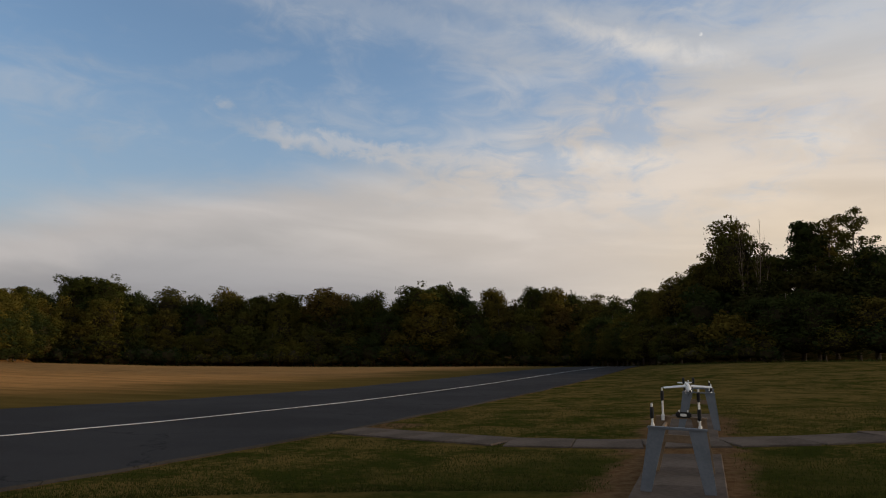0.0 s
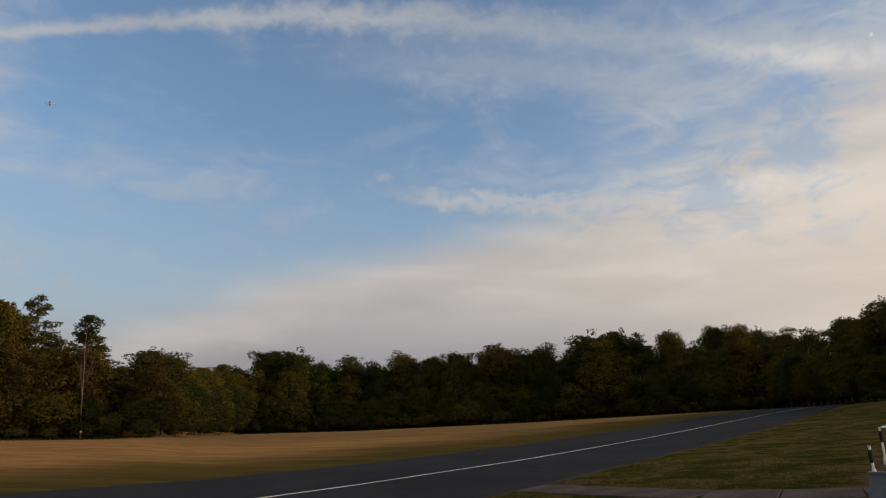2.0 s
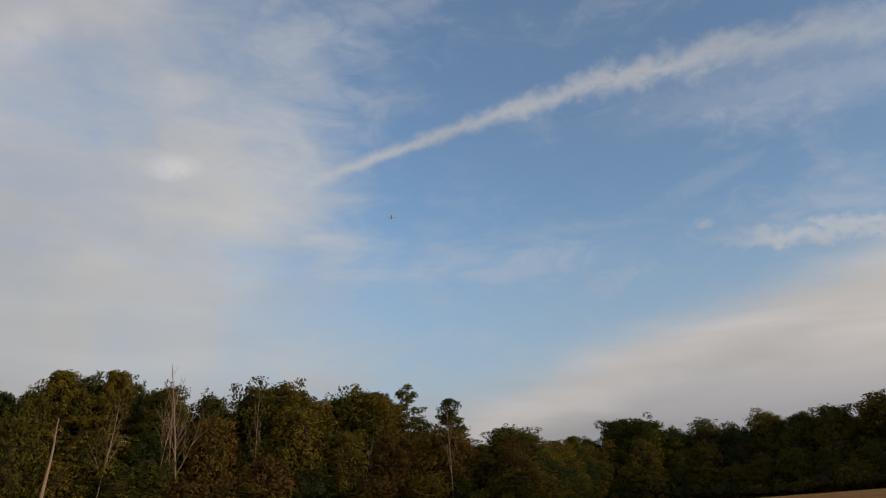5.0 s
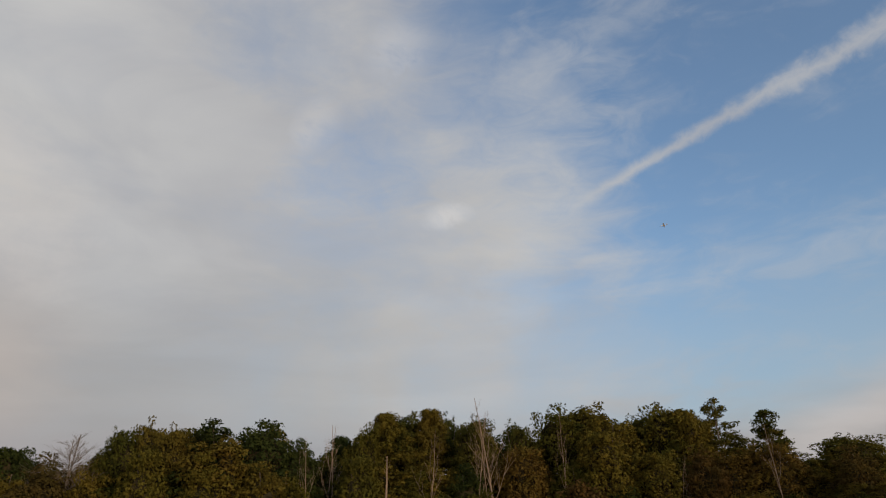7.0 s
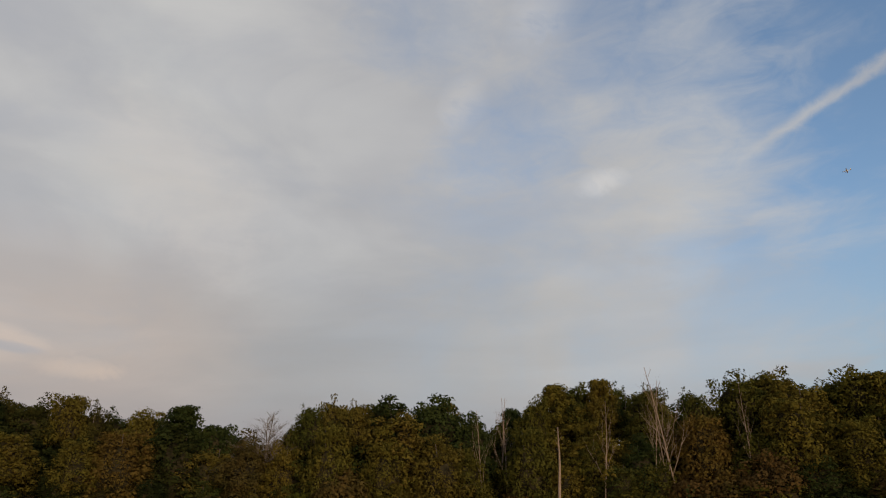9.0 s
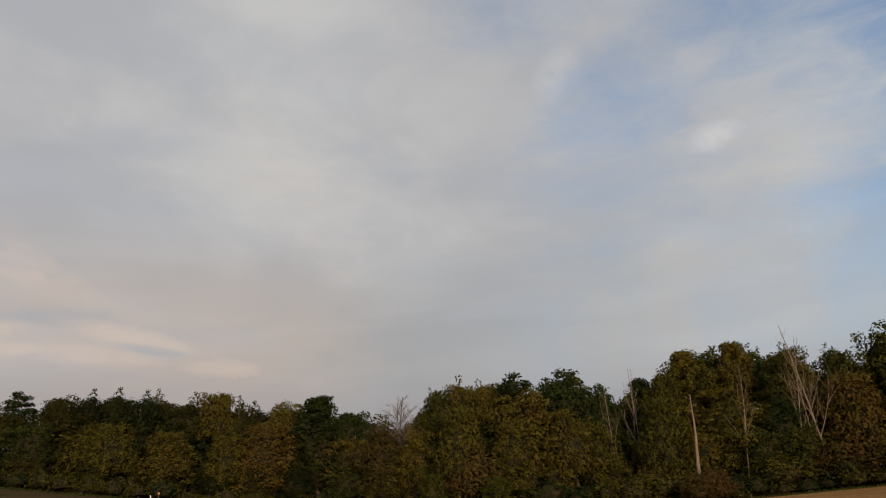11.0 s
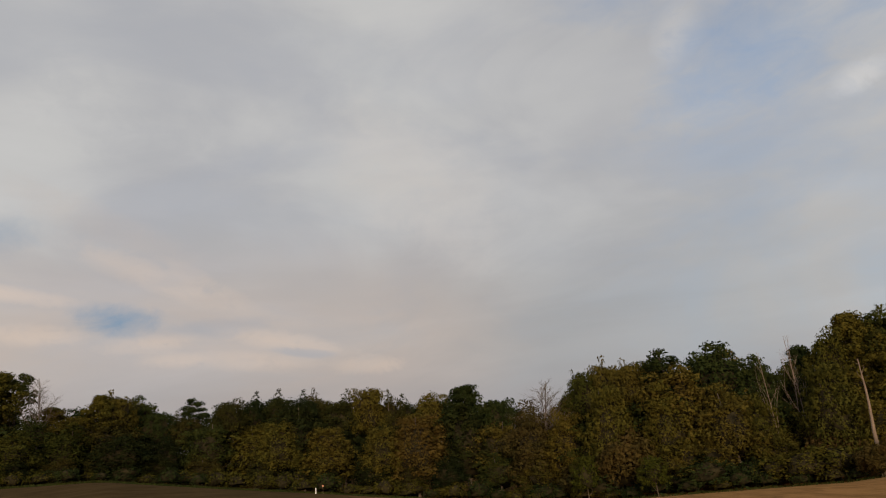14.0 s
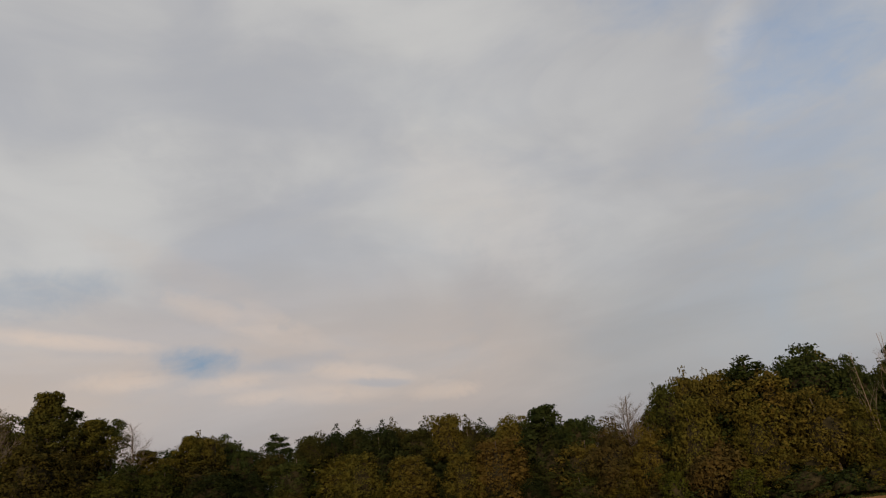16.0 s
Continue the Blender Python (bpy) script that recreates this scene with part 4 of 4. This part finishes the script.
# dead trees; the last number is the lean
for az, el, kind, back, wide, lean in ((62.7, 9.9, "bare", 3, 0.9, 4), (60.7, 10.9, "bare", 3, 1.0, -5), (61.5, 9.6, "bare", 4, 0.7, 0), (75.3, 8.5, "bare", 4, 0.6, -4), (74.1, 9.4, "bare", 7, 0.7, 3),
                                       (73.3, 9.4, "bare", 6, 0.7, -3), (66.5, 8.6, "bare", 2, 0.6, 5), (55.7, 9.3, "bare", 3, 0.5, 0), (40.7, 7.2, "bare", 2, 0.8, 0), (-23.5, 12.4, "bare", 8, 0.5, 2),
                                       (-22.8, 12.7, "bare", 8, 0.5, -3), (77.5, 5.8, "bare", 6, 0.6, 3), (47.8, 5.6, "bare", 3.5, 0.5, 12), (91.7, 8.9, "twiggy", 8, 2.2, 0), (92.2, 8.5, "twiggy", 7, 2.0, 4), (129.3, 11.6, "twiggy", 9, 1.8, 0),
                                       (137.4, 13.1, "twiggy", 8, 1.4, 0), (69.6, 6.9, "snag", -0.6, 1.0, -1)):
    r = wood_range(az) + back
    plant(kind, az, r, EYE + r * math.tan(radians(el)), wide, 77, lean)
for az, el in ((68.8, 1.6), (69.9, 1.4)):
    r = wood_range(az) - 1.2
    plant("thicket", az, r, EYE + r * math.tan(radians(el)), 0.8, 3)
for first, last, el in ((29.8, 36.2, 3.6), (-11.4, -16.8, 5.2)):
    for i in range(15):
        az = first + (last - first) * i / 14
        r = wood_range(az) + 2.6
        plant("edge_dark" if i % 2 else "edge", az, r, EYE + r * math.tan(radians(el - 0.7 * (i % 3))), 1.1, 61)
for az, el in ((89.5, 2.8), (84.5, 2.2)):
    r = wood_range(az) - 1.5
    plant("bright", az, r, EYE + r * math.tan(radians(el)), 0.8, 5)


# kinds of tree that no place called for
for spare in [root for row in TREES.values() for root, _, _ in row if root.name not in USED]:
    for ob in (*spare.children_recursive, spare):
        bpy.data.objects.remove(ob)


# ---- paved paths ----
def place(az, r):
    hx, hy = heading(az)
    return Vector((hx * r, hy * r))


def slab_mesh(width, length, seed):
    """One cast slab with worn, slightly uneven edges; its top lies at z = 0."""
    g = random.Random(seed)
    bm = bmesh.new()
    bmesh.ops.create_cube(bm, size=1.0)
    for v in bm.verts:
        v.co = Vector((v.co.x * width, v.co.y * length, v.co.z * 0.12 - 0.06))
    bmesh.ops.bevel(bm, geom=[e for e in bm.edges if e.verts[0].co.z > -0.01 and e.verts[1].co.z > -0.01], offset=0.012, segments=1, affect="EDGES")
    for v in bm.verts:
        v.co += Vector((g.uniform(-0.006, 0.006), g.uniform(-0.006, 0.006), 0))
    me = bpy.data.meshes.new("slab")
    bm.to_mesh(me)
    bm.free()
    me.materials.append(CONCRETE)
    return me


def lay_path(name, points, width, step, label, seed):
    """Slabs one after another along a plan line; each is a piece of the path."""
    root = tagged(new(name), label, "path", kind="structure")
    meshes = [slab_mesh(width, step - 0.018, seed + i) for i in range(4)]
    g = random.Random(seed)
    total = 0.0
    for a, b in zip(points, points[1:]):
        d = b - a
        n = max(1, round(d.length / step))
        for i in range(n):
            p = a + d * ((i + 0.5) / n)
            q, e = p + d.normalized() * 0.4, p - d.normalized() * 0.4
            pitch = math.atan2(ground_at(q.x, q.y) - ground_at(e.x, e.y), 0.8)
            side = Vector((d.y, -d.x)).normalized() * 0.4
            roll = math.atan2(ground_at(p.x + side.x, p.y + side.y) - ground_at(p.x - side.x, p.y - side.y), 0.8)
            ob = new("slab", g.choice(meshes))
            ob.parent = root
            turn = Matrix.Rotation(math.atan2(-d.x, d.y), 4, "Z") @ Matrix.Rotation(pitch, 4, "X") @ Matrix.Rotation(-roll, 4, "Y")
            ob.matrix_basis = Matrix.Translation((p.x, p.y, ground_at(p.x, p.y) + 0.035 + g.uniform(-0.004, 0.004))) @ turn @ Matrix.Diagonal((1, d.length / n / step, 1, 1))
    return root


CROSS = [Vector((-2.2, 16.2)), Vector((-0.5, 15.05)), Vector((1.2, 13.9)), Vector((3.6, 13.3)), Vector((5.0, 13.05)), Vector((6.4, 13.1)), Vector((8.0, 13.4)), Vector((12.5, 14.4))]
LANE_FOOT, LANE_WAY = Vector((-0.39, -0.14)), Vector(heading(LANE_AZ))


def on_lane(far):
    return LANE_FOOT + LANE_WAY * far


lane = [on_lane(6.6), on_lane(12.55)], [on_lane(14.2), on_lane(20.5)]
lay_path("crossing_path", CROSS, 1.22, 1.3, "weathered concrete slab path crossing the grass", 3)
lay_path("stand_path", lane[0], 1.06, 1.5, "weathered concrete slab path under the stands", 13)
lay_path("stand_path", lane[1], 1.06, 1.5, "weathered concrete slab path under the stands", 23)


# ---- starting stands ----
def box(bm, lo, hi, bevel=0.006):
    geom = bmesh.ops.create_cube(bm, size=1.0)["verts"]
    lo, hi = Vector(lo), Vector(hi)
    for v in geom:
        v.co = Vector(lo[i] + (v.co[i] + 0.5) * (hi[i] - lo[i]) for i in range(3))
    edges = list({e for v in geom for e in v.link_edges})
    bmesh.ops.bevel(bm, geom=edges, offset=bevel, segments=2, affect="EDGES")


def one_box(lo, hi, bevel=0.006):
    bm = bmesh.new()
    box(bm, lo, hi, bevel)
    return bm


def rod(points, radii, sides=10):
    verts, faces = [], []
    tube(verts, faces, [Vector(p) for p in points], radii, sides)
    faces.append(tuple(range(sides))[::-1])
    return mesh_of("rod", verts, faces)


def leg_plate(side, y, top, foot, height, thick):
    """A board leg, wide at the top, that splays outwards; the top edge meets the beam."""
    bm = bmesh.new()
    outline = [(side * top, height), (side * (top - 0.19), height), (side * (foot - 0.125), 0.0), (side * foot, 0.0)]
    ring = [[bm.verts.new((x, y + d, z)) for x, z in outline] for d in (-thick / 2, thick / 2)]
    bm.faces.new(ring[0]), bm.faces.new(ring[1][::-1])
    for i in range(4):
        j = (i + 1) % 4
        bm.faces.new((ring[0][i], ring[1][i], ring[1][j], ring[0][j]))
    bmesh.ops.recalc_face_normals(bm, faces=bm.faces)
    bmesh.ops.bevel(bm, geom=list(bm.edges), offset=0.005, segments=2, affect="EDGES")
    return bm


def starting_stand(length, height, label, short=0.0):
    """Trestle for readying model aircraft: two splayed end frames, rails between them and padded posts."""
    root = new("starting_stand")
    half = 0.315
    for y, paint in ((-length / 2, GREY_PAINT), (length / 2, TIMBER if length < 1.8 else GREY_PAINT)):
        for side in (-1, 1):
            part("leg", leg_plate(side, y, half, half + 0.1, height, 0.045), paint, root)
        part("beam", one_box((-half - 0.012, y - 0.034, height - 0.002), (half + 0.012, y + 0.034, height + 0.026)), paint, root)
    part("cross_rail", one_box((-half + 0.06, length / 2 - 0.09, 0.40), (half - 0.06, length / 2 - 0.05, 0.50)), TIMBER, root, "bare timber rail")
    for side in (-1, 1):
        part("side_rail", one_box((side * (half - 0.1) - 0.0, -length / 2 + 0.03, height - 0.11), (side * (half - 0.1) + 0.035, length / 2 - 0.03, height - 0.05)), TIMBER, root)
        for y, tall in ((-length / 2 + 0.03, 0.28 - short * 0.4), (length / 2 - 0.06, 0.4 - short)):
            x = side * (0.26 if y < 0 else 0.23) + (-0.01 if y < 0 else 0.0)
            post = part("post", rod([(x, y, height - 0.02), (x - 0.01, y, height + tall)], [0.0125, 0.0125], 12), WHITE_PLASTIC, root, "white plastic upright")
            part("fitting", rod([(x, y, height - 0.03), (x, y, height + 0.02), (x, y, height + 0.045), (x, y, height + 0.055)], [0.022, 0.022, 0.02, 0.016], 12), WHITE_PLASTIC, post)
            part("pad", rod([(x, y, height + tall - 0.17), (x - 0.006, y, height + tall - 0.155), (x - 0.008, y, height + tall - 0.055), (x - 0.01, y, height + tall - 0.04)],
                            [0.017, 0.023, 0.023, 0.017]), FOAM, post, "black foam sleeve")
    return tagged(root, label, "stand", "starting stands on the path")


def set_on_ground(ob, p, az, lift=0.0):
    x, y = p
    a, b = place(az, math.hypot(x, y) + 0.5), place(az, math.hypot(x, y) - 0.5)
    pitch = math.atan2(ground_at(*a) - ground_at(*b), 1.0)
    ob.matrix_basis = Matrix.Translation((x, y, ground_at(x, y) + lift)) @ Matrix.Rotation(radians(az), 4, "Z") @ Matrix.Rotation(pitch, 4, "X")


near_stand = starting_stand(1.5, 0.71, "blue-grey painted wooden starting stand with padded posts")
set_on_ground(near_stand, on_lane(9.8), LANE_AZ, 0.035)
far_stand = starting_stand(1.9, 0.74, "blue-grey painted wooden starting stand farther along the path", 0.2)
set_on_ground(far_stand, on_lane(17.3) + Vector((LANE_WAY.y, -LANE_WAY.x)) * 0.17, LANE_AZ, 0.035)


def wing_mesh(span, chord, thick, sweep, tip=0.6, dihedral=0.0):
    """A wing with a rounded section and a narrower tip."""
    section = [(0.5, 0.0), (0.46, 0.35), (0.2, 0.5), (-0.2, 0.35), (-0.5, 0.02), (-0.2, -0.25), (0.2, -0.4), (0.46, -0.3)]
    verts, faces = [], []
    stations = (-1.0, -0.96, -0.5, 0.0, 0.5, 0.96, 1.0)
    for t in stations:
        c = chord * (1 - (1 - tip) * abs(t)) * (0.75 if abs(t) == 1.0 else 1.0)
        h = thick * (1 - 0.4 * abs(t)) * (0.3 if abs(t) == 1.0 else 1.0)
        for sx, sz in section:
            verts.append((t * span / 2, sx * c - sweep * abs(t), sz * h + dihedral * abs(t)))
    k = len(section)
    for i in range(len(stations) - 1):
        for j in range(k):
            n = (j + 1) % k
            faces.append((i * k + j, i * k + n, (i + 1) * k + n, (i + 1) * k + j))
    faces += [tuple(range(k))[::-1], tuple((len(stations) - 1) * k + j for j in range(k))]
    return mesh_of("wing", verts, faces)


def model_aircraft(label, span=1.3, gear=0.19, tyre=0.045):
    root = new("model_aircraft")
    k = span / 1.3
    part("fuselage", rod([(0, 0.62 * k, 0), (0, 0.55 * k, 0), (0, 0.3 * k, 0.01), (0, -0.1 * k, 0.01), (0, -0.6 * k, 0.03), (0, -0.72 * k, 0.04)],
                         [0.02 * k, 0.055 * k, 0.07 * k, 0.065 * k, 0.03 * k, 0.012 * k]), WHITE_PLASTIC, root)
    part("wing", wing_mesh(span, 0.24 * k, 0.05 * k, 0.03, 0.75, 0.03), WHITE_PLASTIC, root)
    tail = part("tailplane", wing_mesh(0.44 * k, 0.14 * k, 0.018 * k, 0.03), WHITE_PLASTIC, root)
    tail.location = (0, -0.64 * k, 0.04)
    fin = part("fin", wing_mesh(0.36 * k, 0.15 * k, 0.016 * k, 0.05), WHITE_PLASTIC, root)
    fin.matrix_basis = Matrix.Translation((0, -0.62 * k, 0.04 + 0.16 * k)) @ Matrix.Rotation(radians(90), 4, "Y")
    part("spinner", rod([(0, 0.62 * k, 0), (0, 0.66 * k, 0), (0, 0.7 * k, 0)], [0.03 * k, 0.026 * k, 0.004]), FOAM, root, "black spinner")
    blade = part("propeller", wing_mesh(0.3 * k, 0.03 * k, 0.008, 0.0), FOAM, root, "black propeller at rest")
    blade.matrix_basis = Matrix.Translation((0, 0.66 * k, 0)) @ Matrix.Rotation(radians(60), 4, "Y")
    for side in (-1, 1):
        strut = part("strut", rod([(side * 0.04 * k, 0.25 * k, -0.05 * k), (side * 0.13 * k, 0.27 * k, -gear * k)], [0.006 * k, 0.006 * k], 6), FOAM, root)
        part("wheel", rod([(side * 0.13 * k - 0.014, 0.27 * k, -gear * k), (side * 0.13 * k - 0.008, 0.27 * k, -gear * k), (side * 0.13 * k + 0.008, 0.27 * k, -gear * k), (side * 0.13 * k + 0.014, 0.27 * k, -gear * k)],
                          [tyre * 0.7 * k, tyre * k, tyre * k, tyre * 0.7 * k], 14), FOAM, strut, "black rubber wheel")
    return tagged(root, label, "model aircraft")


# the aircraft lies on its back across the rear pads of the near stand
resting = model_aircraft("white foam model aircraft lying upside down on the stand", 0.62, 0.21, 0.085)
p = near_stand.matrix_basis @ Vector((0.09, 0.69, 0.71 + 0.44))
resting.matrix_basis = (Matrix.Translation(p) @ Matrix.Rotation(radians(LANE_AZ + 186), 4, "Z")
                        @ Matrix.Rotation(radians(183), 4, "Y") @ Matrix.Rotation(radians(14), 4, "X"))
flying = model_aircraft("small light model aircraft flying over the wood", 1.1)
hx, hy = heading(45.2)
flying.matrix_basis = Matrix.Translation((hx * 115, hy * 115, EYE + 115 * math.tan(radians(22.7)))) @ Matrix.Rotation(radians(130), 4, "Z") @ Matrix.Rotation(radians(18), 4, "Y")


def transmitter():
    root = new("transmitter")
    part("case", one_box((-0.1, -0.05, 0.0), (0.1, 0.05, 0.075), 0.015), FOAM, root)
    for side in (-1, 1):
        part("stick", rod([(side * 0.055, -0.02, 0.07), (side * 0.055, -0.025, 0.1)], [0.006, 0.009], 8), WHITE_PLASTIC, root, "pale control stick")
    part("panel", one_box((-0.04, -0.054, 0.02), (0.04, -0.046, 0.055), 0.003), WHITE_PLASTIC, root, "pale front panel")
    return tagged(root, "black radio transmitter lying on the stand's rear beam", "transmitter")


radio = transmitter()
radio.matrix_basis = near_stand.matrix_basis @ Matrix.Translation((0.03, 0.75, 0.723))


# ---- markers at the wood's edge ----
def field_marker(az, r, tall, label, post=True):
    """Round orange plate on a stake, with or without a low white post beside it."""
    root = new("field_marker")
    if post:
        part("post", one_box((-0.05, -0.05, -0.1), (0.05, 0.05, tall), 0.01), WHITE_PLASTIC, root)
    part("plate", rod([(0.75, -0.02, tall + 0.12), (0.75, 0.0, tall + 0.12), (0.75, 0.02, tall + 0.12)], [0.09, 0.11, 0.09], 16), ORANGE, root, "round orange plate")
    part("stake", rod([(0.75, 0.0, -0.1), (0.75, 0.0, tall + 0.1)], [0.018, 0.018], 6), TIMBER, root)
    set_on_ground(root, place(az, r), az)
    return tagged(root, label, "marker")


field_marker(110.0, 80.0, 0.6, "white post and round orange plate at the field's edge")
field_marker(41.2, 72.0, 0.55, "round orange plate on a wooden stake before the wood", False)


# ---- weeds and tufts ----
def weeds(name, count, spots, size, mat, label, seed):
    """Upright blades in one mesh; spots(g, n) gives their plan places."""
    g = np.random.default_rng(seed)
    xy = spots(g, count)
    z = ground_polar(np.hypot(xy[:, 0], xy[:, 1]), np.degrees(np.arctan2(-xy[:, 0], xy[:, 1])))
    base = np.c_[xy, z - 0.01]
    a = g.uniform(0, 2 * np.pi, count)
    h = size * g.uniform(0.5, 1.5, count)
    w = h * 0.16
    side = np.c_[np.cos(a) * w, np.sin(a) * w, np.zeros(count)]
    lean = np.c_[g.normal(0, 0.35, count) * h, g.normal(0, 0.35, count) * h, h]
    tri = np.stack([base - side, base + side, base + lean], 1).reshape(-1, 3)
    me = mesh_of(name, tri.tolist(), np.arange(3 * count).reshape(-1, 3).tolist(), mat)
    return tagged(new(name, me), label, "grass", kind="stuff")


def near_lawn(g, n):
    out = []
    while len(out) < n:
        r, az = 9.0 + 15 * g.random() ** 1.5, g.uniform(-36, 40)
        p = place(az, r)
        across = p.dot(RUN_SIDE)
        on_cross = any(abs((p - a).dot(Vector((-(b - a).y, (b - a).x)).normalized())) < 1.0 and 0 < (p - a).dot(b - a) < (b - a).length_squared for a, b in zip(CROSS, CROSS[1:]))
        if across < NEAR_EDGE - 0.1 and not on_cross and abs(math.tan(radians(az + 17.6)) * r) > 0.75 + 0.5 * g.random():
            out.append((p.x, p.y))
    return np.array(out)


def wood_foot(g, n):
    az = np.concatenate([g.uniform(90, 140, n // 2), g.uniform(-38, 90, n - n // 2)])
    r = np.array([wood_range(a) for a in az]) - g.uniform(-2.5, 2.2, n)
    return np.c_[-np.sin(np.radians(az)) * r, np.cos(np.radians(az)) * r]


LAWN_BLADES = leaf_paint("lawn_blades", ((0.034, 0.047, 0.009), (0.048, 0.054, 0.012), (0.09, 0.07, 0.022)), 0.3)
weeds("lawn_tufts", 60000, near_lawn, 0.036, LAWN_BLADES, "short mown grass, green with dry tufts", 4)
weeds("edge_weeds", 24000, wood_foot, 0.2, DARK_GREEN, "tall weeds along the foot of the wood", 9)
